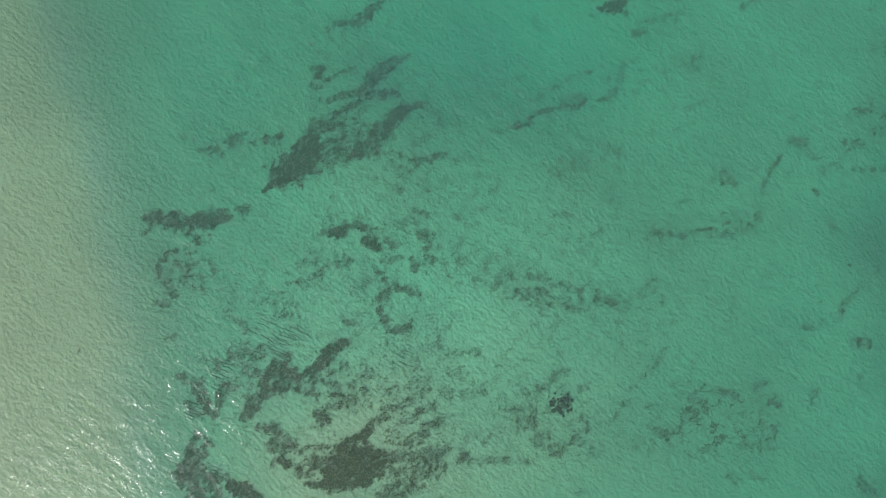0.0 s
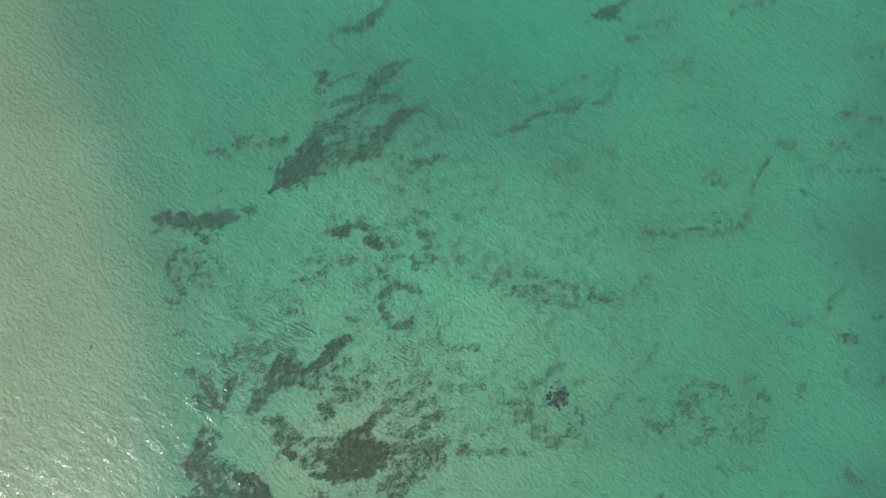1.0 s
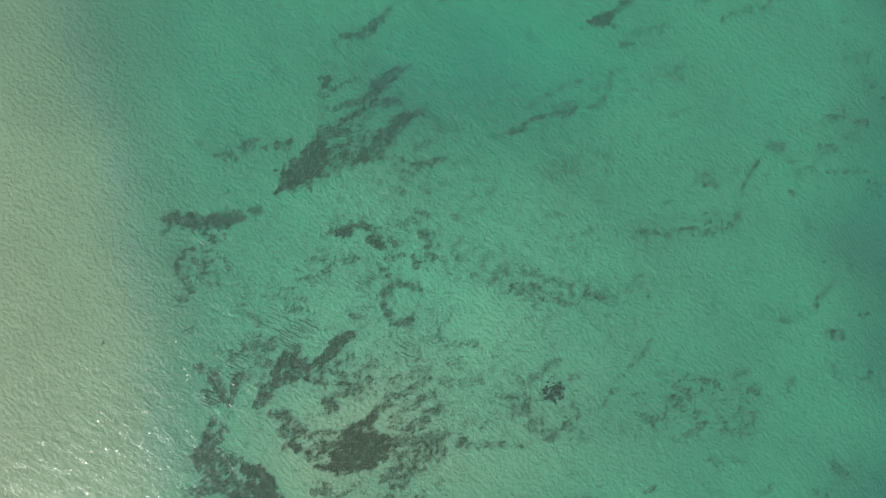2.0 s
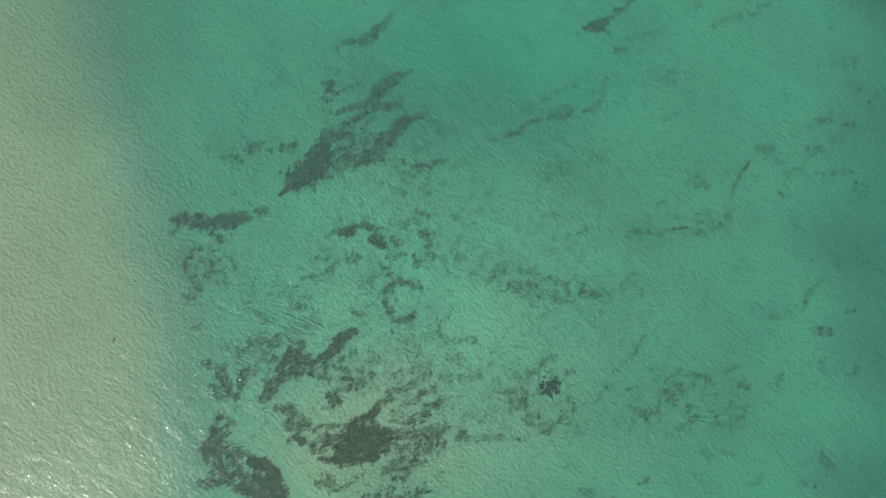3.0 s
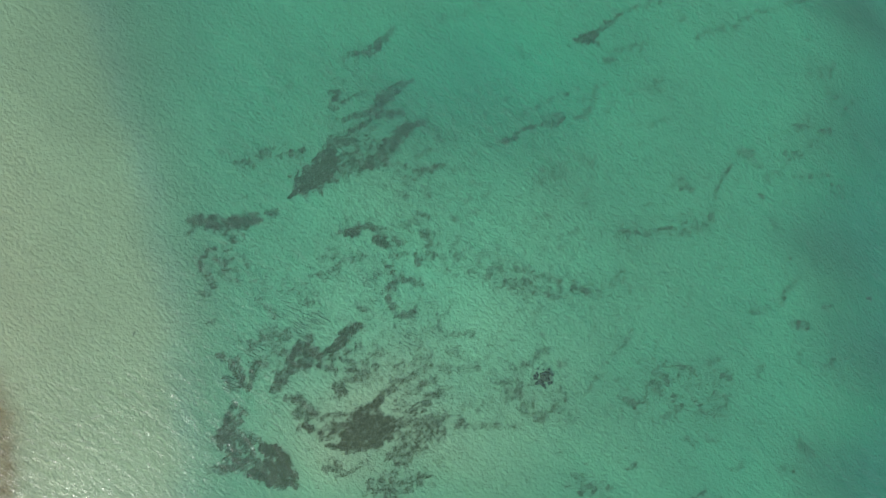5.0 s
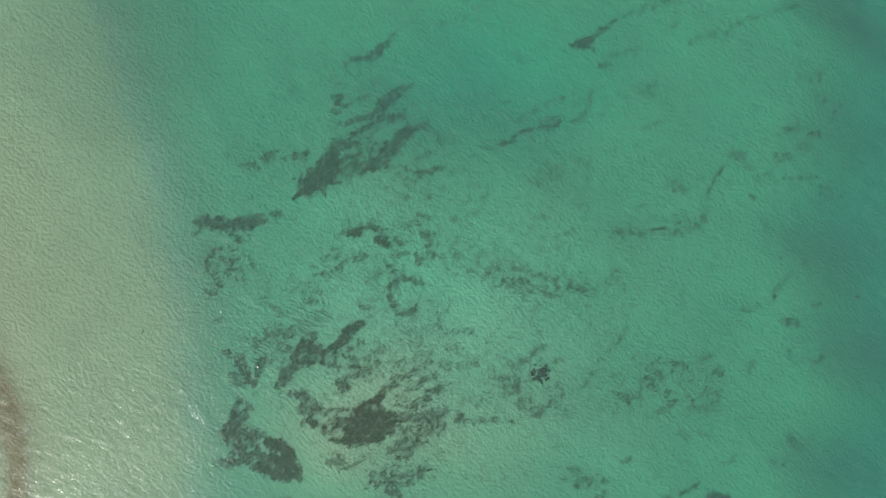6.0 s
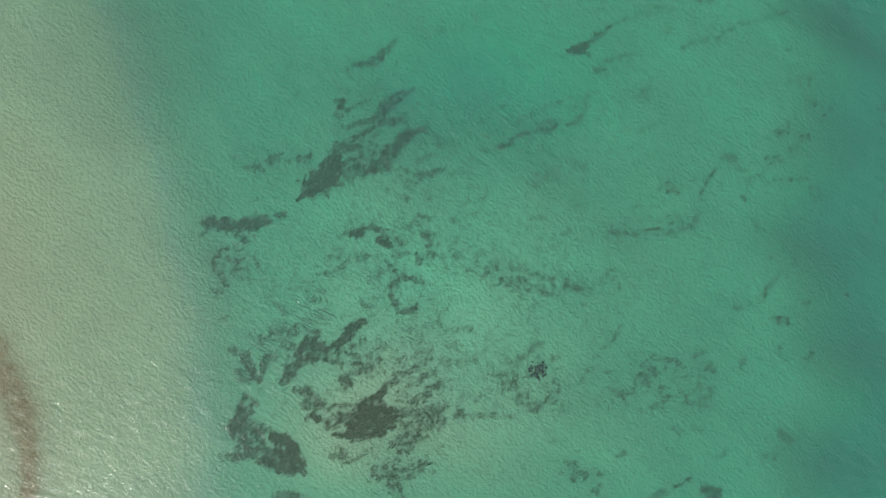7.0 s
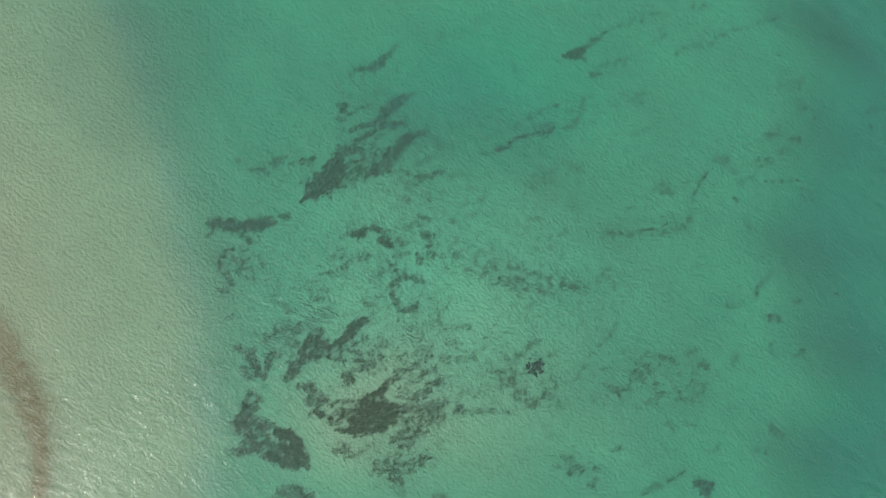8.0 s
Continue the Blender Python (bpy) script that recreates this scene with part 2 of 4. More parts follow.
def tufts(name, points, material, seed, spread=0.085, rise=0.12, wide=0.042, blades=5):
    """One mesh of tufts at the given spots, each on the sand."""
    rng = np.random.default_rng(seed)
    kinds = [tuft_template(rng, blades, spread, rise, wide) for _ in range(5)]
    corners, tri = np.array([c for c, _ in kinds]), kinds[0][1]
    n = len(points)
    c = corners[rng.integers(5, size=n)]
    a, k = rng.uniform(0, 6.28, (n, 1)), rng.uniform(0.6, 1.35, (n, 1))
    ca, sa = np.cos(a) * k, np.sin(a) * k
    ground = -depth_at(points[:, :1], points[:, 1:]) - 0.01
    co = np.stack([points[:, :1] + c[:, :, 0] * ca - c[:, :, 1] * sa, points[:, 1:] + c[:, :, 0] * sa + c[:, :, 1] * ca, ground + c[:, :, 2] * k], -1)
    faces = tri[None] + (np.arange(n) * corners.shape[1])[:, None, None]
    return raw_mesh(name, co.reshape(-1, 3), faces.reshape(-1, 3), 3, material, True)


def clumps(x, y, seed, short, long, stretch=1.0, count=40):
    """An uneven field of unit spread with forms between the two lengths, drawn out along the grain that the currents give."""
    rng = np.random.default_rng(seed)
    u, v = (0.86 * x + 0.5 * y) / stretch, 0.86 * y - 0.5 * x
    total = np.zeros_like(x)
    for _ in range(count):
        number = 2 * math.pi / (short * (long / short) ** rng.random())
        a = rng.uniform(0, 2 * math.pi)
        total += np.cos(number * (u * math.cos(a) + v * math.sin(a)) + rng.uniform(0, 2 * math.pi))
    return total * math.sqrt(2 / count)


def share(field):
    """The part of the ground on which a field of unit spread lies below this value."""
    return 1 / (1 + np.exp(-1.702 * np.clip(field, -6, 6)))


def stand_points(cover, spine, rng, per_metre=230):
    """Spots along a spine of (x, y, half width) that cover this part of the sand, in specks and clumps, with a frayed rim."""
    p = np.array(spine)
    far = 1.7
    lo, hi = (p[:, :2] - far * p[:, 2:].max()).min(0), (p[:, :2] + far * p[:, 2:].max()).max(0)
    q = rng.uniform(lo, hi, (int(np.prod(hi - lo) * per_metre), 2))
    best = along(spine, *q.T)
    q, best = q[best < far], best[best < far]
    x, y = q.T
    speck, tuft, bare = clumps(x, y, 11, 0.15, 0.34), clumps(x, y, 12, 0.45, 1.3, 1.6), clumps(x, y, 13, 2.0, 5.0, 1.4)
    field = (0.56 * speck + 0.36 * tuft + 0.14 * bare + 0.74 * rng.normal(size=len(x))) / 1.01
    rim = best + 0.15 * tuft + 0.10 * speck + 0.06 * rng.normal(size=len(x))
    here = cover * (1 - smooth(0.6, 1.45, rim))
    keep = share(field) < np.where(here > 0.9, 0.95, here ** (1.5 - 0.4 * smooth(0.45, 0.75, cover)))
    return q[keep] if keep.any() else p[:1, :2]


made = 0


def seagrass(label, strokes):
    """A seagrass patch: an Empty on the sand with one mesh for each stand of (cover, spine)."""
    global made
    x, y, _ = strokes[0][1][0]
    base = Matrix.Translation((x, y, -float(depth_at(x, y))))
    patch = tagged(new("seagrass_patch"), label, "seagrass", "seagrass patches on the seabed")
    patch.matrix_world = base
    for cover, spine in strokes:
        made += 1
        me = tufts("stand", stand_points(cover, spine, np.random.default_rng(made)), GRASS, made, *((0.08, 0.12, 0.042) if cover > 0.8 else (0.062, 0.09, 0.034)))
        me.transform(base.inverted())
        ob = new("stand", me)
        ob.parent = patch
        ob["kind"] = "stuff"
        if cover < 0.4:
            ob["label"] = "thin scattered seagrass tufts"


seagrass('dense dark green seagrass patch with a pointed tip on pale sand', [
    (1.00, [(-19.37, 6.64, 0.14), (-18.60, 7.27, 0.28), (-17.54, 7.61, 0.42), (-16.49, 8.10, 0.56)]),
    (0.97, [(-17.19, 8.66, 1.19), (-15.22, 9.77, 1.47), (-14.10, 11.45, 1.19)]),
    (0.76, [(-14.25, 11.87, 0.98), (-13.69, 13.42, 0.84), (-12.30, 13.91, 0.56), (-10.90, 14.13, 0.28)]),
    (0.60, [(-15.35, 7.60, 0.28), (-14.93, 7.10, 0.21)]),
    (0.52, [(-13.10, 9.68, 1.12), (-10.86, 10.71, 0.84), (-8.76, 10.91, 0.63)]),
    (0.44, [(-12.27, 11.15, 0.98), (-9.48, 12.34, 0.98), (-7.26, 13.78, 0.63)]),
    (0.38, [(-11.59, 12.71, 0.70), (-8.80, 14.13, 0.56)]),
    (0.72, [(-9.45, 10.56, 0.56), (-7.72, 11.55, 0.91), (-6.35, 13.06, 0.91), (-5.31, 14.52, 0.77), (-4.28, 15.71, 0.78)]),
    (0.54, [(-4.20, 15.49, 0.64), (-2.87, 16.33, 0.50), (-1.38, 16.80, 0.28)]),
])
seagrass('smaller seagrass clumps beside a larger patch', [
    (0.45, [(-9.10, 10.27, 0.28), (-5.97, 10.91, 0.28), (-3.75, 10.56, 0.28)]),
    (0.60, [(-2.84, 10.00, 0.35), (-1.10, 10.16, 0.42), (0.65, 10.73, 0.35)]),
    (0.28, [(-2.85, 12.00, 0.42), (-1.10, 12.74, 0.35)]),
    (0.28, [(-1.81, 16.05, 0.43), (-0.04, 15.32, 0.50)]),
    (0.22, [(-0.04, 14.36, 0.56), (2.08, 14.58, 0.57)]),
    (0.22, [(1.56, 10.17, 0.56), (3.46, 10.60, 0.56)]),
    (0.40, [(-16.84, 11.11, 0.28), (-16.14, 11.46, 0.28), (-15.37, 12.02, 0.28)]),
    (0.08, [(-12.25, 8.47, 2.09), (-3.90, 12.71, 3.15), (1.72, 13.11, 2.11)]),
])
seagrass('feathery lobes of seagrass streaked with bare sand', [
    (0.62, [(-8.49, 17.73, 0.56), (-7.46, 19.21, 0.85), (-6.06, 20.72, 0.71), (-4.66, 21.64, 0.50), (-3.38, 22.26, 0.21)]),
    (0.60, [(-7.79, 17.32, 0.42), (-5.00, 17.83, 0.50)]),
    (0.62, [(-12.31, 16.61, 0.28), (-10.58, 17.34, 0.42), (-9.12, 17.65, 0.42)]),
    (0.74, [(-11.40, 15.33, 0.28), (-9.87, 16.06, 0.42), (-8.69, 16.72, 0.28)]),
    (0.36, [(-14.05, 14.13, 0.42), (-12.30, 15.05, 0.42), (-9.51, 14.63, 0.35)]),
    (0.30, [(-9.37, 14.99, 0.35), (-8.13, 15.94, 0.35)]),
    (0.30, [(-14.20, 16.11, 0.42), (-13.01, 16.68, 0.35)]),
    (0.70, [(-12.91, 20.40, 0.35), (-13.46, 19.68, 0.42)]),
    (0.45, [(-13.45, 18.32, 0.35), (-14.01, 18.46, 0.42)]),
    (0.50, [(-12.12, 19.18, 0.21), (-10.60, 19.99, 0.25), (-9.42, 20.60, 0.21)]),
    (0.28, [(-13.89, 20.33, 0.35), (-12.33, 18.75, 0.35)]),
])
seagrass('smaller seagrass clumps beside a larger patch', [
    (0.18, [(-13.50, 23.27, 0.42), (-12.78, 21.26, 0.42)]),
    (0.09, [(-15.20, 24.85, 1.70), (-12.36, 21.98, 2.12), (-8.86, 21.34, 1.77)]),
    (0.10, [(-7.82, 22.45, 0.99), (-3.95, 20.07, 1.00), (-1.81, 21.59, 0.86)]),
])
seagrass('two sparse clusters of seagrass on pale sand', [
    (0.40, [(-25.79, 11.38, 0.63), (-24.24, 11.02, 0.63)]),
    (0.50, [(-23.14, 12.08, 0.56), (-21.74, 12.92, 0.42)]),
    (0.38, [(-20.72, 11.91, 0.35), (-19.31, 12.61, 0.35)]),
    (0.60, [(-19.03, 12.39, 0.42), (-18.18, 12.17, 0.49), (-17.48, 12.87, 0.35)]),
    (0.30, [(-28.15, 12.64, 0.35), (-27.33, 12.65, 0.35)]),
    (0.14, [(-26.54, 14.22, 0.70), (-24.86, 13.79, 0.70)]),
    (0.40, [(-23.45, 17.78, 0.21), (-23.17, 17.64, 0.21)]),
    (0.25, [(-19.56, 21.16, 0.35), (-19.00, 21.44, 0.28)]),
    (0.10, [(-22.96, 19.34, 0.56), (-20.13, 20.25, 0.56), (-17.30, 20.58, 0.85)]),
    (0.12, [(-25.67, 11.94, 1.41), (-17.90, 12.52, 1.54)]),
    (0.95, [(-19.37, 9.37, 0.11), (-19.16, 9.37, 0.11)]),
    (0.60, [(-25.02, 6.72, 0.18), (-24.67, 6.93, 0.14)]),
])
seagrass('long dark seagrass patch at the edge of the sandbank', [
    (0.80, [(-31.56, 3.76, 0.55), (-30.56, 3.63, 0.76), (-29.27, 3.43, 0.77)]),
    (0.60, [(-29.41, 4.05, 0.35), (-28.55, 4.06, 0.42)]),
    (0.80, [(-28.94, 2.94, 0.42), (-27.59, 3.22, 0.63), (-26.78, 3.57, 0.56)]),
    (0.80, [(-26.91, 3.22, 0.63), (-25.54, 3.22, 0.70), (-24.15, 3.43, 0.56), (-23.04, 3.84, 0.35)]),
    (0.60, [(-26.58, 3.99, 0.42), (-24.85, 4.06, 0.42), (-23.39, 4.47, 0.35)]),
    (0.65, [(-22.07, 4.61, 0.35), (-21.03, 4.68, 0.42)]),
    (0.45, [(-22.91, 5.59, 0.21), (-22.64, 5.66, 0.21)]),
    (0.48, [(-31.25, 2.79, 0.35), (-31.98, 1.96, 0.21)]),
    (0.35, [(-28.93, 2.38, 0.35), (-27.52, 2.17, 0.35)]),
    (0.60, [(-27.31, 2.10, 0.42), (-26.48, 1.13, 0.49), (-25.45, 1.68, 0.42)]),
    (0.30, [(-27.16, 1.06, 0.35), (-27.56, 0.71, 0.28)]),
])
seagrass('hook-shaped sparse seagrass patch', [
    (0.56, [(-30.11, -0.95, 0.35), (-29.51, -0.19, 0.35), (-28.82, 0.16, 0.28)]),
    (0.52, [(-30.40, -1.56, 0.35), (-30.24, -2.60, 0.28), (-29.66, -3.43, 0.35)]),
    (0.34, [(-29.68, -2.60, 0.35), (-29.09, -3.99, 0.35)]),
    (0.56, [(-29.40, -4.12, 0.35), (-28.82, -4.75, 0.42)]),
    (0.52, [(-28.51, -1.23, 0.49), (-27.85, -1.58, 0.56), (-27.43, -2.35, 0.49)]),
    (0.40, [(-27.18, -1.65, 0.42), (-26.45, -0.82, 0.42)]),
    (0.40, [(-27.55, 0.15, 0.35), (-26.81, 0.15, 0.35)]),
    (0.30, [(-28.01, -2.90, 0.56), (-27.22, -3.18, 0.49)]),
    (0.35, [(-26.22, -2.63, 0.42), (-25.74, -3.40, 0.35)]),
    (0.38, [(-25.15, -0.90, 0.35), (-24.52, -2.22, 0.35)]),
    (0.25, [(-26.68, -4.08, 0.35), (-25.12, -4.51, 0.28)]),
    (0.60, [(-30.07, -5.48, 0.41), (-29.62, -5.70, 0.41)]),
])
seagrass('smaller seagrass clumps beside a larger patch', [
    (0.30, [(-30.56, -5.68, 0.28), (-30.10, -6.44, 0.28)]),
    (0.50, [(-29.34, -9.45, 0.34), (-28.59, -9.00, 0.28)]),
    (0.12, [(-30.10, -1.22, 1.73), (-25.48, -2.63, 1.74)]),
])
seagrass('thin scatter of seagrass tufts on the sand', [
    (0.24, [(-23.90, -3.69, 0.49), (-22.58, -4.11, 0.56)]),
    (0.32, [(-23.46, -6.53, 0.42), (-22.37, -5.29, 0.49)]),
    (0.34, [(-22.70, -7.23, 0.42), (-21.30, -8.20, 0.42), (-20.86, -9.03, 0.35)]),
    (0.30, [(-22.32, -10.00, 0.56), (-21.13, -10.27, 0.56)]),
    (0.20, [(-19.23, -4.74, 0.84), (-16.40, -5.78, 0.97)]),
    (0.50, [(-17.52, -6.89, 0.35), (-16.33, -6.68, 0.42)]),
    (0.48, [(-16.42, -3.49, 0.28), (-15.15, -3.21, 0.28), (-14.24, -3.01, 0.28)]),
    (0.10, [(-22.02, -5.43, 2.09), (-16.38, -8.19, 2.36)]),
    (0.14, [(-16.10, 0.82, 1.26), (-13.62, -1.97, 1.53), (-15.00, -5.43, 1.53)]),
])
seagrass('group of dark seagrass clumps on the sand', [
    (0.88, [(-11.55, 2.20, 0.56), (-10.72, 2.06, 0.56)]),
    (0.34, [(-12.95, 2.06, 0.42), (-13.37, 1.79, 0.35)]),
    (0.34, [(-12.25, 3.52, 0.42), (-11.40, 3.94, 0.42)]),
    (0.30, [(-9.87, 3.23, 0.42), (-7.99, 3.57, 0.42)]),
    (0.72, [(-10.15, 2.75, 0.28), (-8.90, 2.88, 0.42), (-7.65, 2.53, 0.42)]),
    (0.82, [(-8.01, 1.14, 0.49), (-7.03, 0.79, 0.56)]),
    (0.40, [(-7.44, 1.77, 0.42), (-6.61, 2.18, 0.49)]),
    (0.55, [(-5.71, 1.21, 0.42), (-4.53, 0.79, 0.49)]),
    (0.34, [(-6.69, 0.37, 0.35), (-5.16, 0.02, 0.35)]),
    (0.55, [(-6.00, -0.95, 0.35), (-4.39, -0.75, 0.42)]),
    (0.66, [(-2.93, -0.75, 0.28), (-2.66, -1.93, 0.35), (-2.03, -1.59, 0.28)]),
    (0.72, [(-1.54, -0.48, 0.28), (-0.36, -0.83, 0.35)]),
])
seagrass('smaller seagrass clumps beside a larger patch', [
    (0.50, [(-2.44, 1.82, 0.35), (-1.46, 1.47, 0.42), (-1.05, 0.78, 0.42), (-1.54, 0.36, 0.35)]),
    (0.45, [(-2.23, 2.17, 0.35), (-0.35, 2.03, 0.35)]),
    (0.50, [(-2.57, 4.61, 0.28), (-1.80, 4.26, 0.35), (-1.04, 3.84, 0.28)]),
    (0.40, [(-3.26, 3.77, 0.42), (-2.85, 3.14, 0.35)]),
    (0.40, [(-4.73, 2.80, 0.35), (-3.75, 2.87, 0.35)]),
    (0.46, [(-10.85, -0.94, 0.49), (-9.74, -0.94, 0.49)]),
    (0.26, [(-11.96, -1.35, 0.56), (-10.71, -1.28, 0.56)]),
    (0.52, [(-13.34, -2.73, 0.42), (-12.72, -2.25, 0.42)]),
    (0.30, [(-14.75, -1.34, 0.42), (-13.91, -0.93, 0.42)]),
    (0.50, [(-6.76, -2.34, 0.28), (-6.00, -2.27, 0.28)]),
    (0.60, [(-5.86, -2.97, 0.35), (-5.51, -3.46, 0.28)]),
    (0.12, [(-13.30, 2.90, 1.53), (-5.99, -0.25, 1.95)]),
])
seagrass('smaller seagrass clumps beside a larger patch', [
    (0.14, [(-5.28, 3.43, 0.97), (-0.76, 3.91, 1.11)]),
    (0.14, [(-2.86, 0.78, 1.53), (-1.12, 0.08, 1.53)]),
    (0.13, [(-12.94, -0.58, 1.39), (-6.00, -2.69, 1.53)]),
    (0.40, [(-5.27, 9.78, 0.35), (-4.23, 9.08, 0.35), (-2.42, 9.23, 0.28)]),
    (0.45, [(-4.92, 7.04, 0.42), (-4.23, 6.70, 0.42)]),
    (0.25, [(-3.88, 7.68, 0.28), (-3.12, 8.52, 0.28)]),
    (0.30, [(-1.66, 6.64, 0.35), (-1.17, 6.85, 0.35)]),
    (0.35, [(1.68, 3.98, 0.35), (2.80, 3.49, 0.35)]),
    (0.40, [(2.15, -0.97, 0.35), (2.57, -0.97, 0.28)]),
    (0.13, [(-0.43, -2.01, 1.25), (5.13, -2.44, 1.39), (8.28, -1.48, 1.25)]),
    (0.25, [(0.96, -2.99, 0.35), (1.72, -3.47, 0.35), (4.43, -2.99, 0.42)]),
])
seagrass('ring-shaped seagrass patch open to one side', [
    (0.74, [(-6.69, -5.18, 0.35), (-6.00, -4.84, 0.56), (-5.24, -4.08, 0.42), (-3.92, -3.95, 0.35), (-2.87, -4.23, 0.49), (-2.18, -4.65, 0.28)]),
    (0.62, [(-6.48, -6.15, 0.35), (-6.13, -7.19, 0.42), (-5.57, -7.61, 0.42)]),
    (0.40, [(-5.99, -8.22, 0.35), (-5.23, -8.43, 0.35)]),
    (0.72, [(-5.02, -8.64, 0.28), (-3.91, -8.44, 0.49), (-3.22, -8.24, 0.42), (-2.94, -7.48, 0.21)]),
    (0.65, [(-10.14, -7.65, 0.28), (-9.38, -7.93, 0.21)]),
    (0.30, [(-6.05, -9.59, 0.28), (-5.56, -10.28, 0.28)]),
    (0.46, [(-0.10, -9.28, 0.28), (0.31, -10.38, 0.35)]),
    (0.36, [(-0.80, -10.30, 0.42), (0.59, -10.86, 0.42), (1.62, -11.00, 0.42), (4.25, -10.87, 0.42)]),
    (0.12, [(-7.37, -6.84, 2.08), (-2.53, -8.24, 1.80)]),
])
seagrass('finger of dense seagrass joined to a broad bed', [
    (0.98, [(-14.81, -13.48, 0.28), (-13.85, -13.00, 0.42), (-12.89, -12.25, 0.55), (-12.20, -11.30, 0.62), (-11.37, -10.40, 0.55), (-10.13, -9.93, 0.42)]),
    (0.84, [(-18.68, -13.68, 0.55), (-17.86, -12.79, 0.69), (-16.89, -12.79, 0.76), (-15.30, -13.55, 0.42)]),
    (0.60, [(-17.73, -11.97, 0.48), (-16.28, -11.29, 0.42)]),
    (0.66, [(-19.09, -14.36, 0.48), (-17.63, -14.70, 0.55)]),
    (0.80, [(-20.47, -16.49, 0.48), (-19.42, -15.73, 0.69), (-18.39, -15.04, 0.55), (-16.94, -15.05, 0.55)]),
    (0.74, [(-21.16, -17.87, 0.48), (-20.04, -17.10, 0.55)]),
    (0.70, [(-17.43, -14.30, 0.62), (-15.91, -14.50, 0.62)]),
    (0.60, [(-15.28, -14.71, 0.48), (-14.24, -15.04, 0.55), (-13.40, -15.44, 0.41)]),
    (0.45, [(-14.25, -14.23, 0.41), (-12.87, -13.68, 0.41)]),
])
seagrass('smaller seagrass clumps beside a larger patch', [
    (0.46, [(-12.18, -13.68, 0.55), (-11.47, -14.42, 0.62), (-10.76, -15.08, 0.55)]),
    (0.40, [(-11.49, -13.07, 0.55), (-10.39, -12.32, 0.48)]),
    (0.36, [(-9.39, -14.40, 0.55), (-8.02, -13.39, 0.55), (-6.92, -12.98, 0.48)]),
    (0.50, [(-11.45, -15.76, 0.55), (-9.37, -16.01, 0.62), (-7.93, -15.06, 0.55)]),
    (0.40, [(-12.12, -16.70, 0.48), (-9.98, -16.35, 0.48)]),
    (0.78, [(-13.15, -17.45, 0.48), (-12.31, -17.70, 0.55)]),
    (0.40, [(-12.79, -18.44, 0.41), (-11.69, -18.03, 0.41)]),
    (0.30, [(-9.36, -17.01, 0.48), (-7.58, -16.34, 0.48)]),
    (0.20, [(-14.86, -19.08, 0.55), (-12.65, -18.71, 0.55)]),
    (0.40, [(-20.87, -18.89, 0.28), (-20.45, -18.68, 0.28)]),
    (0.14, [(-12.86, -14.36, 2.07), (-7.32, -15.00, 2.34)]),
])
seagrass('mottled seagrass grove beside the sandbank', [
    (0.76, [(-28.37, -13.63, 0.28), (-27.67, -13.66, 0.35)]),
    (0.40, [(-27.79, -14.21, 0.28), (-27.40, -14.36, 0.21)]),
    (0.72, [(-26.41, -14.73, 0.56), (-25.79, -15.70, 0.69), (-25.31, -16.53, 0.56)]),
    (0.40, [(-26.55, -13.97, 0.42), (-25.87, -14.05, 0.35)]),
    (0.66, [(-25.10, -17.15, 0.49), (-24.26, -17.63, 0.49)]),
    (0.70, [(-23.99, -16.53, 0.49), (-23.65, -15.50, 0.56), (-23.24, -14.74, 0.49)]),
    (0.50, [(-23.24, -14.40, 0.42), (-22.11, -14.73, 0.42)]),
    (0.45, [(-27.11, -16.49, 0.42), (-25.98, -17.96, 0.49)]),
    (0.36, [(-25.06, -11.91, 0.56), (-23.96, -12.41, 0.56)]),
    (0.54, [(-22.65, -11.31, 0.77), (-20.55, -11.30, 0.83), (-19.43, -10.95, 0.62)]),
    (0.45, [(-21.22, -12.67, 0.56), (-19.73, -13.34, 0.55)]),
    (0.25, [(-26.21, -11.34, 0.35), (-25.81, -11.14, 0.35)]),
])
seagrass('smaller seagrass clumps beside a larger patch', [
    (0.13, [(-26.08, -12.32, 1.81), (-21.21, -13.70, 2.36)]),
])
seagrass('large rounded bed of dense dark seagrass', [
    (0.76, [(-19.39, -18.86, 0.34), (-18.54, -19.12, 0.55), (-17.63, -19.31, 0.69), (-16.86, -19.84, 0.62)]),
    (0.66, [(-18.03, -20.86, 0.62), (-16.84, -21.11, 0.62)]),
    (0.86, [(-16.97, -22.33, 0.41), (-16.13, -22.85, 0.41)]),
    (0.45, [(-18.08, -23.23, 0.27), (-17.46, -22.07, 0.34)]),
    (0.70, [(-15.95, -20.50, 0.34), (-15.45, -21.16, 0.41)]),
    (0.96, [(-11.40, -23.79, 0.89), (-8.68, -23.55, 1.37), (-6.63, -22.88, 0.96)]),
    (0.94, [(-10.71, -22.09, 0.82), (-7.99, -21.49, 0.82), (-6.21, -21.85, 0.62)]),
    (0.92, [(-5.94, -22.47, 0.34), (-4.99, -22.48, 0.14)]),
    (0.98, [(-12.49, -24.87, 0.48), (-10.05, -25.04, 0.48), (-7.53, -24.60, 0.41)]),
    (0.80, [(-14.20, -24.79, 0.27), (-12.69, -25.00, 0.34)]),
    (0.76, [(-13.45, -22.49, 0.75), (-11.94, -22.76, 0.82)]),
])
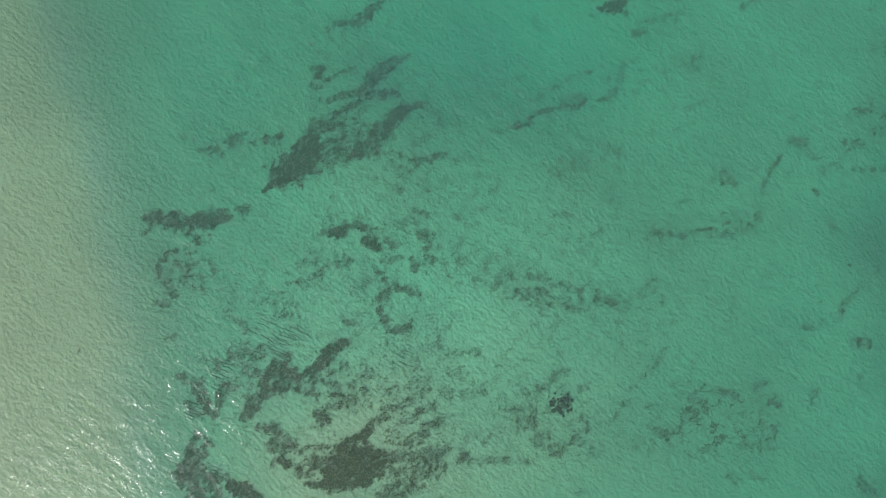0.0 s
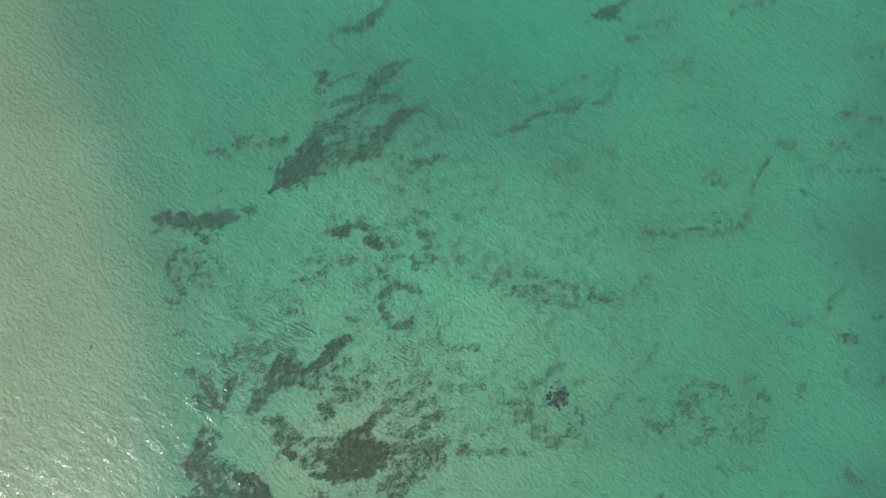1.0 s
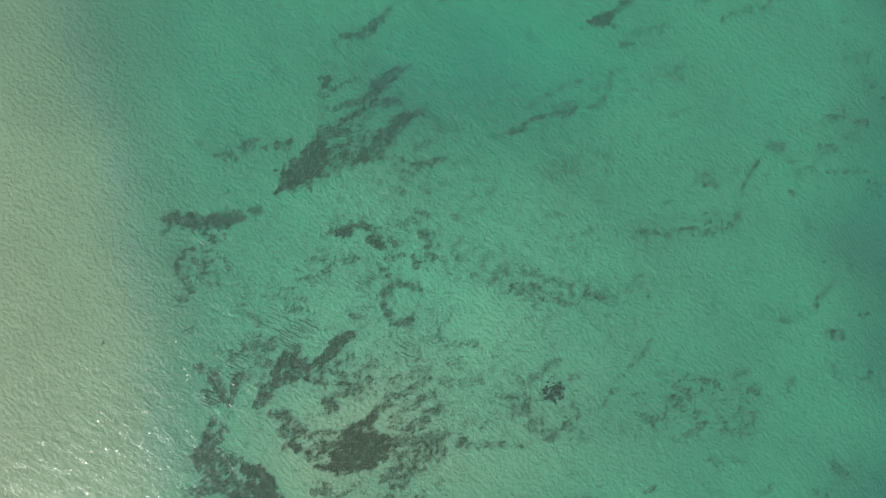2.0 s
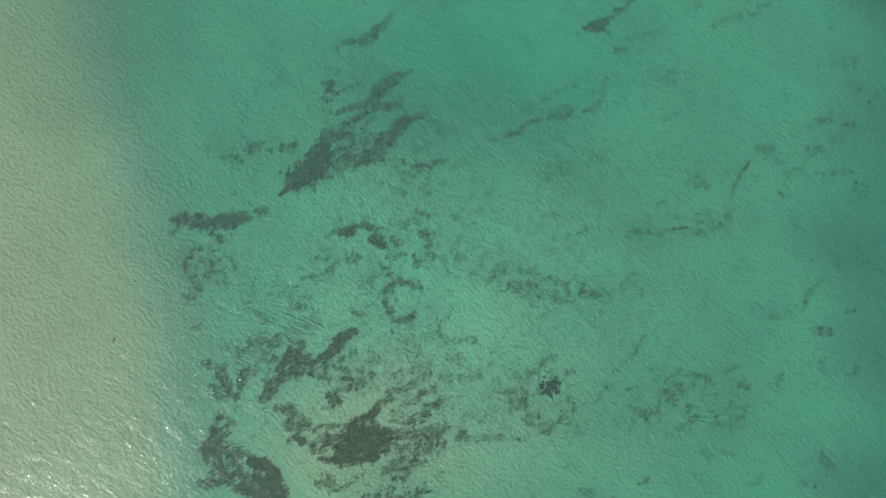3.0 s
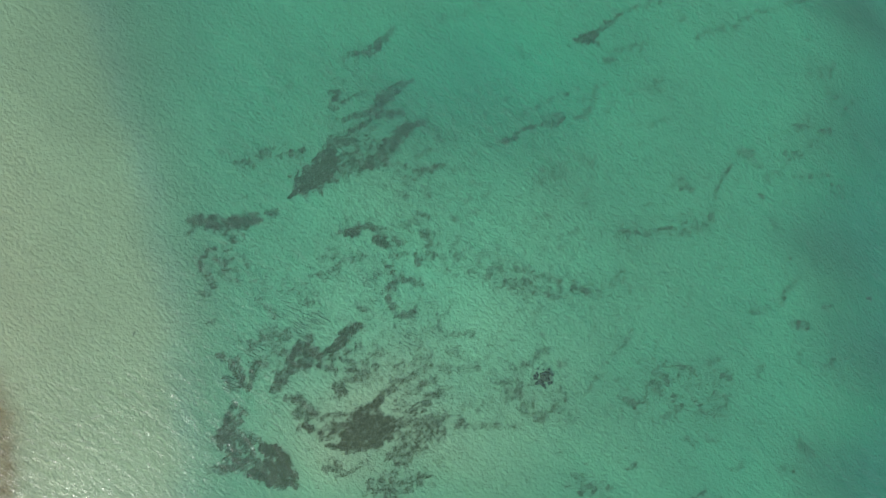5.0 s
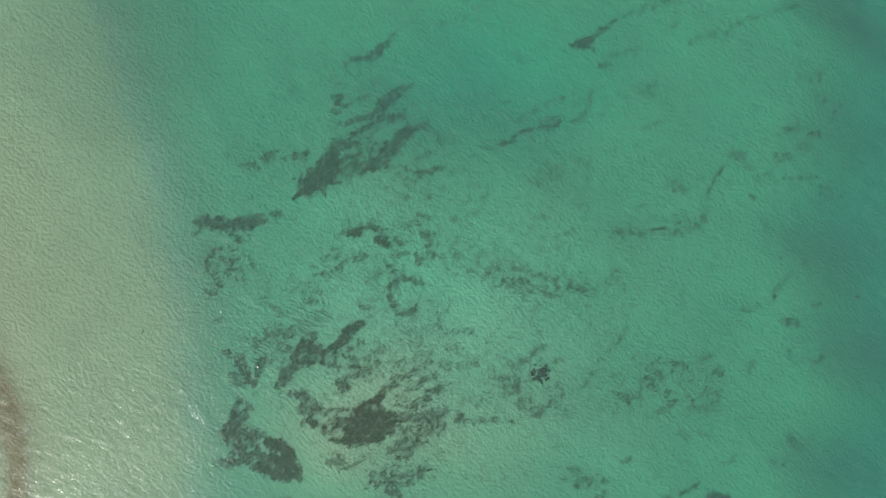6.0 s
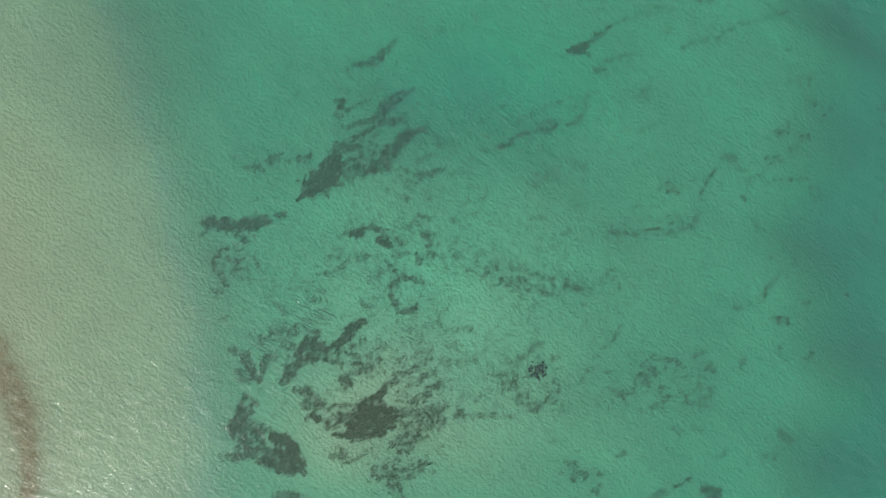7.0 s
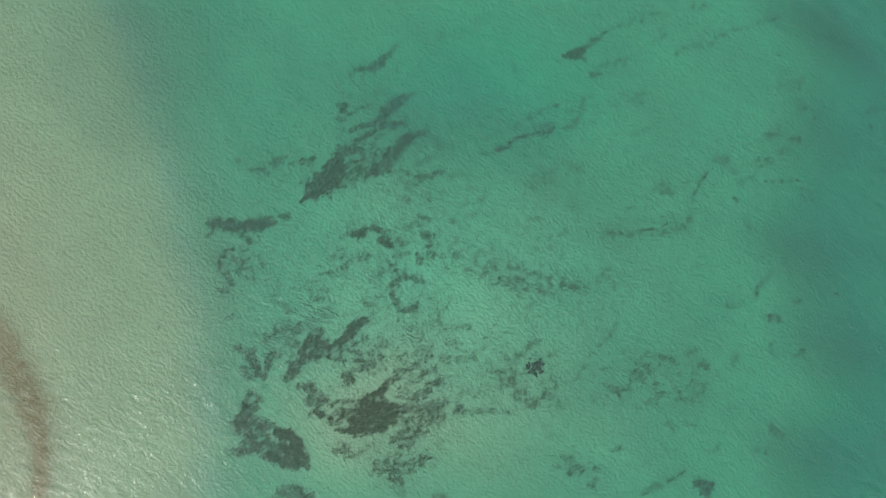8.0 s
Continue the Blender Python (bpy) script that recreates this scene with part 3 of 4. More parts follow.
seagrass('smaller seagrass clumps beside a larger patch', [
    (0.60, [(-14.81, -23.78, 0.48), (-13.72, -23.44, 0.55)]),
    (0.52, [(-14.82, -23.04, 0.48), (-14.06, -22.29, 0.41)]),
    (0.60, [(-14.90, -21.42, 0.27), (-13.80, -20.94, 0.34), (-12.01, -20.93, 0.34)]),
    (0.90, [(-10.71, -20.79, 0.41), (-9.35, -20.39, 0.48), (-8.32, -19.85, 0.55), (-7.57, -19.11, 0.34)]),
    (0.50, [(-11.81, -25.76, 0.27), (-10.93, -25.50, 0.27)]),
    (0.50, [(-6.43, -24.26, 0.27), (-5.95, -24.06, 0.27)]),
    (0.55, [(-7.98, -19.38, 0.41), (-6.62, -18.10, 0.41), (-5.46, -17.64, 0.34)]),
])
seagrass('broad thin bed of seagrass with bare sand showing through', [
    (0.50, [(-5.94, -17.03, 0.41), (-3.89, -16.45, 0.41), (-2.52, -15.73, 0.41), (-1.01, -15.00, 0.34)]),
    (0.55, [(-2.25, -17.16, 0.34), (-0.74, -16.78, 0.41)]),
    (0.36, [(-5.25, -19.07, 0.41), (-3.89, -18.48, 0.41), (-2.46, -17.77, 0.41)]),
    (0.34, [(-5.26, -15.01, 0.48), (-3.89, -14.69, 0.48), (-2.04, -14.37, 0.48)]),
    (0.24, [(-5.39, -20.22, 0.55), (-4.23, -19.96, 0.55)]),
    (0.56, [(-3.89, -20.51, 0.41), (-2.18, -20.14, 0.55), (-1.16, -18.88, 0.62), (0.29, -18.10, 0.48)]),
    (0.58, [(-4.71, -21.93, 0.55), (-2.53, -22.16, 0.89), (-0.48, -21.94, 0.82), (0.90, -21.23, 0.41)]),
    (0.52, [(-4.86, -23.86, 0.62), (-1.85, -23.74, 0.96), (0.27, -23.31, 0.69)]),
    (0.56, [(-6.31, -26.36, 0.55), (-4.94, -25.60, 0.82), (-2.81, -25.26, 0.69)]),
])
seagrass('smaller seagrass clumps beside a larger patch', [
    (0.50, [(-5.09, -27.08, 0.55), (-3.78, -26.39, 0.55)]),
    (0.28, [(-1.51, -25.69, 0.55), (-0.35, -25.28, 0.55)]),
    (0.24, [(-1.87, -27.46, 0.34), (1.02, -26.69, 0.34)]),
    (0.36, [(-5.36, -27.43, 0.34), (-4.20, -27.66, 0.34)]),
    (0.14, [(-5.27, -13.66, 2.06), (-1.15, -16.43, 2.48), (-0.47, -19.17, 1.79)]),
    (0.12, [(-5.28, -10.96, 1.52), (-1.14, -13.03, 1.93)]),
])
seagrass('ragged seagrass strips on the sand', [
    (0.46, [(-8.73, -29.80, 0.48), (-7.36, -29.13, 0.55), (-5.85, -28.54, 0.48)]),
    (0.50, [(-6.00, -30.22, 0.48), (-3.94, -29.57, 0.48), (-1.73, -28.60, 0.41)]),
    (0.46, [(-14.29, -27.89, 0.55), (-13.12, -27.61, 0.62), (-11.97, -28.32, 0.48)]),
    (0.44, [(-12.93, -28.80, 0.27), (-10.74, -27.92, 0.27), (-9.24, -26.85, 0.27)]),
    (0.30, [(-13.93, -26.78, 0.55), (-12.64, -27.27, 0.55)]),
    (0.10, [(-9.38, -27.61, 1.78), (-1.18, -28.10, 1.79)]),
    (0.62, [(-6.91, -31.60, 0.55), (-5.66, -32.20, 0.63)]),
    (0.50, [(-6.12, -31.14, 0.47), (-3.61, -30.48, 0.47), (-1.64, -29.06, 0.39)]),
    (0.48, [(-9.24, -30.91, 0.47), (-6.89, -30.47, 0.55), (-5.94, -29.22, 0.47)]),
    (0.30, [(-6.14, -33.00, 0.63), (-5.21, -33.91, 0.63)]),
    (0.40, [(-0.73, -34.32, 0.47), (0.29, -34.58, 0.47)]),
])
seagrass('large dark seagrass bed beside the sandbank', [
    (0.76, [(-27.99, -24.00, 0.76), (-26.93, -23.00, 0.83), (-25.97, -21.95, 0.76)]),
    (0.66, [(-27.21, -21.90, 0.55), (-26.17, -19.68, 0.42)]),
    (0.78, [(-27.67, -24.43, 0.76), (-26.27, -24.05, 0.97), (-24.60, -24.80, 0.90)]),
    (0.76, [(-26.39, -26.03, 0.90), (-25.23, -27.21, 0.90)]),
    (0.66, [(-28.21, -28.12, 0.48), (-26.23, -27.86, 0.69)]),
    (0.50, [(-24.67, -24.04, 0.55), (-23.14, -24.45, 0.55)]),
    (0.70, [(-24.00, -26.82, 0.90), (-22.47, -28.19, 0.97)]),
    (0.88, [(-22.58, -25.41, 0.62), (-20.81, -25.70, 0.69), (-19.67, -26.75, 0.69)]),
    (0.97, [(-21.89, -27.20, 0.69), (-20.47, -27.84, 0.97), (-18.98, -28.46, 0.69)]),
    (0.92, [(-24.01, -28.63, 0.56), (-21.92, -29.29, 0.69), (-20.07, -29.57, 0.83)]),
    (0.72, [(-18.73, -29.93, 0.35), (-18.14, -28.98, 0.34)]),
])
seagrass('smaller seagrass clumps beside a larger patch', [
    (0.60, [(-19.46, -27.37, 0.34), (-18.60, -27.32, 0.34)]),
    (0.55, [(-26.11, -20.23, 0.49), (-24.67, -20.80, 0.42)]),
    (0.78, [(-19.53, -29.27, 0.39), (-18.18, -30.11, 0.39)]),
    (0.36, [(-28.88, -27.99, 0.55), (-26.46, -27.38, 0.63)]),
])
seagrass('dark seagrass bed at the foot of the sandbank', [
    (0.62, [(-21.96, -33.93, 0.71), (-20.35, -33.42, 0.79), (-18.29, -34.51, 0.79)]),
    (0.60, [(-22.78, -35.37, 0.95), (-18.80, -35.73, 0.95)]),
])
seagrass('thin seagrass halo round a dark coral head', [
    (0.36, [(9.50, -15.24, 0.62), (9.98, -15.93, 0.69), (10.68, -15.18, 0.55)]),
    (0.46, [(11.65, -14.84, 0.42), (12.08, -14.16, 0.42), (13.06, -13.48, 0.55), (13.83, -13.15, 0.42)]),
    (0.42, [(7.82, -17.22, 0.62), (9.20, -17.22, 0.69), (10.30, -17.63, 0.76)]),
    (0.50, [(8.77, -18.65, 0.62), (10.36, -18.58, 0.62)]),
    (0.42, [(10.49, -20.36, 0.62), (11.73, -19.96, 0.55)]),
    (0.50, [(11.94, -21.34, 0.55), (12.98, -21.71, 0.62), (13.75, -21.03, 0.55)]),
    (0.50, [(14.38, -20.77, 0.35), (15.16, -19.97, 0.42)]),
    (0.36, [(15.74, -17.98, 0.42), (16.08, -19.44, 0.42)]),
    (0.46, [(15.41, -14.94, 0.42), (16.25, -14.88, 0.42)]),
    (0.24, [(15.65, -21.29, 0.62), (16.57, -21.59, 0.62)]),
    (0.20, [(6.70, -19.33, 0.76), (7.80, -19.46, 0.76)]),
])
seagrass('smaller seagrass clumps beside a larger patch', [
    (0.10, [(9.90, -16.54, 1.94), (12.64, -19.98, 2.07), (16.16, -17.99, 1.52)]),
])
seagrass('line of small seagrass clumps on the sand', [
    (0.62, [(2.62, -21.87, 0.48), (3.37, -22.57, 0.48)]),
    (0.50, [(2.13, -22.61, 0.34), (2.48, -22.75, 0.28)]),
    (0.46, [(4.68, -22.73, 0.41), (6.41, -22.54, 0.34), (7.93, -22.34, 0.28)]),
    (0.50, [(4.97, -20.75, 0.28), (5.53, -19.87, 0.28)]),
    (0.36, [(2.99, -15.54, 0.62), (4.51, -15.14, 0.62)]),
    (0.25, [(3.18, -20.33, 0.48), (3.87, -19.86, 0.48)]),
    (0.30, [(8.68, -22.76, 0.34), (10.34, -22.70, 0.34)]),
    (0.30, [(1.55, -13.05, 0.62), (3.13, -13.82, 0.62)]),
    (0.24, [(0.44, -15.10, 0.55), (1.40, -15.25, 0.55)]),
    (0.18, [(6.02, -17.28, 0.55), (7.62, -16.53, 0.55)]),
    (0.09, [(1.60, -17.17, 2.07), (6.43, -19.26, 2.35)]),
])
seagrass('broken band of seagrass clumps on the sand', [
    (0.46, [(8.87, -4.46, 0.56), (10.33, -4.82, 0.83), (11.46, -4.48, 0.63)]),
    (0.40, [(9.94, -2.74, 0.42), (11.83, -2.74, 0.42)]),
    (0.36, [(7.76, -4.87, 0.42), (8.73, -4.46, 0.42)]),
    (0.22, [(5.82, -3.83, 0.56), (7.99, -2.73, 0.56)]),
    (0.46, [(12.45, -3.79, 0.28), (13.86, -3.45, 0.35), (14.56, -4.15, 0.35), (15.69, -4.36, 0.35)]),
    (0.36, [(12.36, -5.52, 0.56), (14.33, -5.54, 0.56)]),
    (0.50, [(14.12, -6.23, 0.42), (15.74, -6.59, 0.35)]),
    (0.30, [(15.54, -5.20, 0.35), (16.38, -5.97, 0.35)]),
    (0.62, [(17.30, -5.63, 0.28), (17.60, -4.51, 0.35)]),
    (0.62, [(18.71, -5.57, 0.49), (19.56, -5.57, 0.49)]),
    (0.20, [(19.84, -5.22, 0.70), (22.01, -5.23, 0.70)]),
    (0.26, [(22.22, -4.60, 0.56), (23.34, -4.18, 0.56), (23.76, -2.79, 0.42)]),
])
seagrass('smaller seagrass clumps beside a larger patch', [
    (0.08, [(7.21, -3.77, 1.53), (15.62, -4.50, 1.67), (23.34, -4.53, 1.54)]),
])
seagrass('winding streak of seagrass across the seabed', [
    (0.32, [(5.96, 13.41, 0.28), (7.45, 13.56, 0.35)]),
    (0.72, [(7.96, 13.93, 0.21), (9.10, 14.01, 0.35), (10.03, 14.38, 0.21)]),
    (0.60, [(10.04, 14.89, 0.28), (10.99, 15.56, 0.28), (11.85, 15.85, 0.28), (12.85, 16.07, 0.28)]),
    (0.66, [(13.78, 16.21, 0.28), (14.92, 16.28, 0.43), (15.99, 16.63, 0.36), (16.63, 17.06, 0.21)]),
    (0.36, [(13.81, 17.10, 0.36), (16.08, 17.51, 0.36)]),
    (0.62, [(18.03, 16.96, 0.21), (19.16, 17.37, 0.35), (19.94, 18.01, 0.28)]),
    (0.37, [(19.59, 17.80, 0.28), (20.39, 19.52, 0.35), (20.62, 20.67, 0.35), (20.83, 21.44, 0.21)]),
    (0.30, [(10.60, 17.11, 0.36), (12.13, 18.22, 0.36), (13.27, 18.57, 0.36)]),
    (0.30, [(13.14, 18.94, 0.36), (15.00, 19.72, 0.36), (16.77, 20.34, 0.36), (18.32, 20.80, 0.28)]),
])
seagrass('smaller seagrass clumps beside a larger patch', [
    (0.26, [(18.44, 19.21, 0.36), (19.71, 20.33, 0.36)]),
    (0.34, [(21.94, 17.67, 0.28), (22.65, 18.73, 0.28), (23.42, 19.21, 0.21)]),
    (0.24, [(21.17, 21.36, 0.28), (22.07, 21.48, 0.28)]),
    (0.10, [(10.29, 16.07, 1.28), (19.56, 19.62, 1.70)]),
    (0.20, [(4.20, 13.77, 0.42), (4.95, 11.96, 0.42)]),
])
seagrass('scattered faint seagrass wisps', [
    (0.34, [(25.03, 20.46, 0.28), (26.55, 20.50, 0.28)]),
    (0.24, [(25.38, 21.31, 0.35), (26.29, 21.65, 0.35)]),
    (0.29, [(27.18, 20.92, 0.35), (29.11, 21.92, 0.35)]),
    (0.42, [(27.67, 20.49, 0.21), (29.01, 20.27, 0.28)]),
    (0.10, [(23.03, 20.87, 0.99), (30.02, 21.20, 1.13)]),
    (0.29, [(25.30, 15.82, 0.35), (26.22, 16.24, 0.28)]),
    (0.34, [(27.41, 15.81, 0.28), (28.69, 16.37, 0.21)]),
    (0.19, [(28.90, 16.58, 0.28), (30.84, 17.30, 0.28)]),
    (0.24, [(18.90, 11.65, 0.63), (20.16, 10.87, 0.63)]),
    (0.10, [(18.06, 11.87, 1.41), (22.15, 10.45, 1.69)]),
    (0.58, [(21.93, 24.44, 0.35), (22.76, 24.71, 0.42)]),
    (0.24, [(23.04, 24.07, 0.42), (24.93, 24.67, 0.42)]),
    (0.29, [(23.67, 25.82, 0.42), (24.80, 26.24, 0.35), (26.56, 26.37, 0.35), (27.42, 27.15, 0.28)]),
])
seagrass('smaller seagrass clumps beside a larger patch', [
    (0.10, [(22.34, 25.00, 1.06), (26.56, 26.08, 1.06)]),
    (0.28, [(37.38, 21.87, 0.28), (37.88, 22.01, 0.28)]),
    (0.28, [(11.02, 26.21, 0.50), (11.96, 25.42, 0.50)]),
    (0.22, [(42.45, 19.11, 0.35), (42.95, 18.33, 0.35)]),
    (0.29, [(38.51, 14.78, 0.21), (39.35, 14.99, 0.21)]),
    (0.20, [(13.27, 9.02, 1.05), (15.89, 9.73, 1.05)]),
    (0.50, [(12.76, 3.88, 0.28), (13.82, 4.22, 0.35), (14.73, 3.80, 0.28)]),
    (0.08, [(12.89, 7.74, 2.10), (18.53, 6.34, 2.38), (22.05, 4.23, 1.68)]),
])
seagrass('dark seagrass clump with a trailing tail', [
    (1.00, [(17.89, 27.30, 0.21), (18.81, 27.22, 0.42), (19.51, 27.56, 0.71), (20.43, 27.90, 0.49)]),
    (0.58, [(19.87, 27.00, 0.28), (21.00, 26.78, 0.28)]),
    (0.61, [(20.85, 28.32, 0.35), (21.99, 29.24, 0.42), (22.91, 29.80, 0.35), (23.83, 30.57, 0.21)]),
    (0.34, [(23.90, 30.64, 0.28), (24.88, 31.12, 0.28)]),
    (0.30, [(17.26, 26.62, 0.35), (18.17, 27.15, 0.28)]),
    (0.32, [(25.68, 31.50, 0.32), (27.43, 31.78, 0.32), (28.93, 32.15, 0.32)]),
    (0.29, [(30.70, 33.01, 0.56), (32.15, 32.85, 0.56)]),
    (0.26, [(36.07, 34.18, 0.40), (38.48, 34.16, 0.40)]),
    (0.18, [(0.55, 30.18, 0.56), (4.58, 31.40, 0.56), (7.14, 32.89, 0.56)]),
    (0.20, [(14.03, 33.51, 0.56), (16.43, 34.04, 0.56)]),
    (0.10, [(21.43, 32.80, 0.96), (30.22, 33.66, 0.96)]),
])
seagrass('long faint streak of seagrass on deeper sand', [
    (0.34, [(33.71, 27.23, 0.32), (35.39, 28.18, 0.40), (37.19, 28.67, 0.40)]),
    (0.34, [(38.58, 28.20, 0.40), (39.92, 29.59, 0.40), (40.91, 30.24, 0.32)]),
    (0.29, [(41.56, 30.73, 0.32), (44.10, 31.36, 0.32), (46.43, 31.99, 0.32), (49.07, 32.80, 0.33)]),
    (0.10, [(34.19, 27.86, 1.12), (48.64, 32.33, 0.97)]),
    (0.22, [(31.24, 29.65, 0.48), (32.27, 30.11, 0.48)]),
    (0.22, [(58.10, 35.18, 0.50), (60.14, 34.79, 0.59)]),
    (0.13, [(65.26, 33.91, 0.51), (66.65, 34.12, 0.51)]),
])
seagrass('forked streak of seagrass on the sand', [
    (0.36, [(-12.45, 24.78, 0.35), (-11.32, 25.43, 0.35)]),
    (0.66, [(-11.04, 25.58, 0.28), (-8.86, 25.82, 0.50), (-7.73, 26.60, 0.50)]),
    (0.68, [(-7.79, 26.87, 0.57), (-6.87, 27.57, 0.42), (-6.15, 28.39, 0.28), (-5.65, 29.08, 0.14)]),
    (0.14, [(-12.38, 25.00, 0.85), (-8.15, 26.18, 0.99)]),
    (0.07, [(-14.85, 27.00, 1.41), (-13.42, 22.70, 1.55)]),
])
seagrass('cluster of faint seagrass tufts on deeper sand', [
    (0.34, [(48.51, 22.75, 0.43), (50.20, 23.26, 0.43), (51.95, 23.73, 0.43)]),
    (0.21, [(49.12, 24.20, 0.57), (49.76, 24.44, 0.57)]),
    (0.32, [(50.57, 22.51, 0.43), (51.58, 22.86, 0.43)]),
    (0.26, [(51.54, 20.89, 0.50), (52.70, 19.84, 0.51)]),
    (0.21, [(54.00, 17.78, 0.36), (56.05, 19.47, 0.37)]),
    (0.10, [(48.98, 23.41, 1.00), (52.61, 19.69, 1.01)]),
    (0.40, [(48.45, 27.25, 0.21), (48.75, 27.19, 0.21)]),
    (0.22, [(45.39, 27.00, 0.35), (46.14, 26.87, 0.35)]),
])
seagrass('chain of dark seagrass clumps', [
    (0.50, [(39.48, 12.34, 0.56), (40.66, 12.12, 0.63)]),
    (0.29, [(41.22, 10.50, 0.42), (42.46, 10.71, 0.42)]),
    (0.21, [(41.96, 14.04, 0.28), (44.00, 14.47, 0.28)]),
    (0.26, [(45.77, 15.15, 0.35), (48.32, 16.83, 0.36)]),
    (0.42, [(46.89, 15.62, 0.57), (48.30, 16.04, 0.57)]),
    (0.32, [(48.55, 13.48, 0.36), (49.58, 13.95, 0.36)]),
    (0.34, [(50.28, 15.07, 0.43), (51.91, 15.31, 0.50)]),
    (0.45, [(45.71, 12.03, 0.64), (47.09, 12.08, 0.64)]),
    (0.21, [(44.08, 11.72, 0.42), (45.15, 10.55, 0.42)]),
    (0.54, [(36.09, 6.60, 0.21), (36.41, 8.02, 0.28), (37.00, 9.01, 0.28), (38.32, 10.71, 0.28)]),
    (0.16, [(35.80, 6.32, 0.28), (35.91, 4.49, 0.28)]),
    (0.29, [(46.72, 9.25, 0.36), (49.28, 9.31, 0.36), (51.99, 9.53, 0.29)]),
])
seagrass('smaller seagrass clumps beside a larger patch', [
    (0.21, [(52.81, 7.98, 0.65), (54.59, 7.24, 0.66)]),
    (0.24, [(42.76, 9.11, 0.49), (44.51, 9.56, 0.50)]),
    (0.66, [(41.98, 6.86, 0.21), (42.32, 6.44, 0.28)]),
    (0.34, [(43.76, 3.25, 0.43), (44.14, 2.68, 0.43)]),
    (0.21, [(39.32, 3.44, 0.35), (39.86, 3.65, 0.35)]),
    (0.08, [(39.87, 11.28, 1.41), (48.20, 14.25, 1.85)]),
])
seagrass('sparse seagrass clump on the sand', [
    (0.42, [(30.47, 8.30, 0.35), (31.69, 8.86, 0.35)]),
    (0.46, [(31.52, 7.80, 0.35), (32.80, 7.66, 0.42)]),
    (0.19, [(30.97, 8.44, 0.84), (32.53, 8.29, 0.84)]),
    (0.18, [(34.34, 9.08, 0.56), (35.36, 9.51, 0.56)]),
])
seagrass('curved streak of sparse seagrass', [
    (0.45, [(23.70, 2.12, 0.42), (24.90, 2.04, 0.49), (25.61, 1.97, 0.42)]),
    (0.29, [(25.89, 1.97, 0.49), (28.38, 2.11, 0.42), (29.87, 2.46, 0.28)]),
    (0.50, [(27.96, 2.25, 0.14), (30.30, 2.60, 0.18)]),
    (0.34, [(30.09, 2.10, 0.49), (31.57, 1.96, 0.56), (33.46, 2.45, 0.49)]),
    (0.42, [(33.61, 2.03, 0.35), (34.45, 2.80, 0.42), (35.60, 3.57, 0.35)]),
    (0.32, [(35.10, 3.78, 0.35), (35.98, 4.63, 0.28)]),
    (0.34, [(31.14, 4.00, 0.28), (33.11, 4.20, 0.35)]),
    (0.21, [(31.49, 3.15, 0.35), (33.46, 3.50, 0.35)]),
    (0.10, [(22.70, 1.98, 1.12), (34.74, 2.80, 1.12)]),
    (0.20, [(18.46, 5.99, 0.63), (20.08, 5.22, 0.63)]),
])
seagrass('wide thin meadow of seagrass speckling the sand', [
    (0.52, [(23.91, -19.80, 0.44), (25.17, -20.19, 0.50), (26.19, -19.71, 0.37)]),
    (0.30, [(26.65, -19.03, 0.37), (28.48, -18.67, 0.44)]),
    (0.52, [(28.58, -15.38, 0.37), (29.15, -14.89, 0.37)]),
    (0.46, [(28.00, -16.13, 0.50), (29.12, -16.87, 0.50)]),
    (0.46, [(30.46, -15.26, 0.37), (32.27, -15.57, 0.37)]),
    (0.40, [(27.04, -17.49, 0.50), (29.11, -18.11, 0.56)]),
    (0.40, [(29.80, -17.18, 0.37), (31.00, -16.75, 0.37)]),
    (0.50, [(32.58, -16.19, 0.31), (33.02, -16.26, 0.31)]),
    (0.30, [(32.70, -17.13, 0.44), (33.46, -18.14, 0.44)]),
    (0.30, [(34.90, -15.04, 0.38), (36.46, -14.68, 0.38)]),
    (0.50, [(36.90, -16.56, 0.44), (37.68, -16.95, 0.44)]),
    (0.42, [(29.80, -19.68, 0.44), (30.99, -19.31, 0.44)]),
    (0.46, [(30.51, -20.94, 0.50), (31.64, -20.57, 0.50)]),
])
seagrass('smaller seagrass clumps beside a larger patch', [
    (0.36, [(33.35, -20.21, 0.50), (33.81, -21.35, 0.50)]),
    (0.42, [(35.60, -19.05, 0.44), (37.04, -19.77, 0.50), (36.65, -21.02, 0.44)]),
    (0.36, [(34.58, -21.55, 0.50), (36.13, -21.58, 0.50)]),
    (0.36, [(28.93, -21.87, 0.50), (30.39, -21.51, 0.50)]),
    (0.20, [(20.59, -21.10, 0.50), (23.38, -20.78, 0.50)]),
    (0.36, [(34.64, -24.73, 0.44), (35.85, -25.12, 0.38)]),
    (0.30, [(32.16, -24.64, 0.38), (33.00, -25.41, 0.38)]),
    (0.42, [(25.82, -14.69, 0.31), (27.59, -14.51, 0.25)]),
    (0.13, [(25.52, -18.04, 2.49), (35.33, -17.16, 2.62)]),
    (0.13, [(27.39, -21.15, 1.87), (35.35, -21.56, 1.88)]),
])
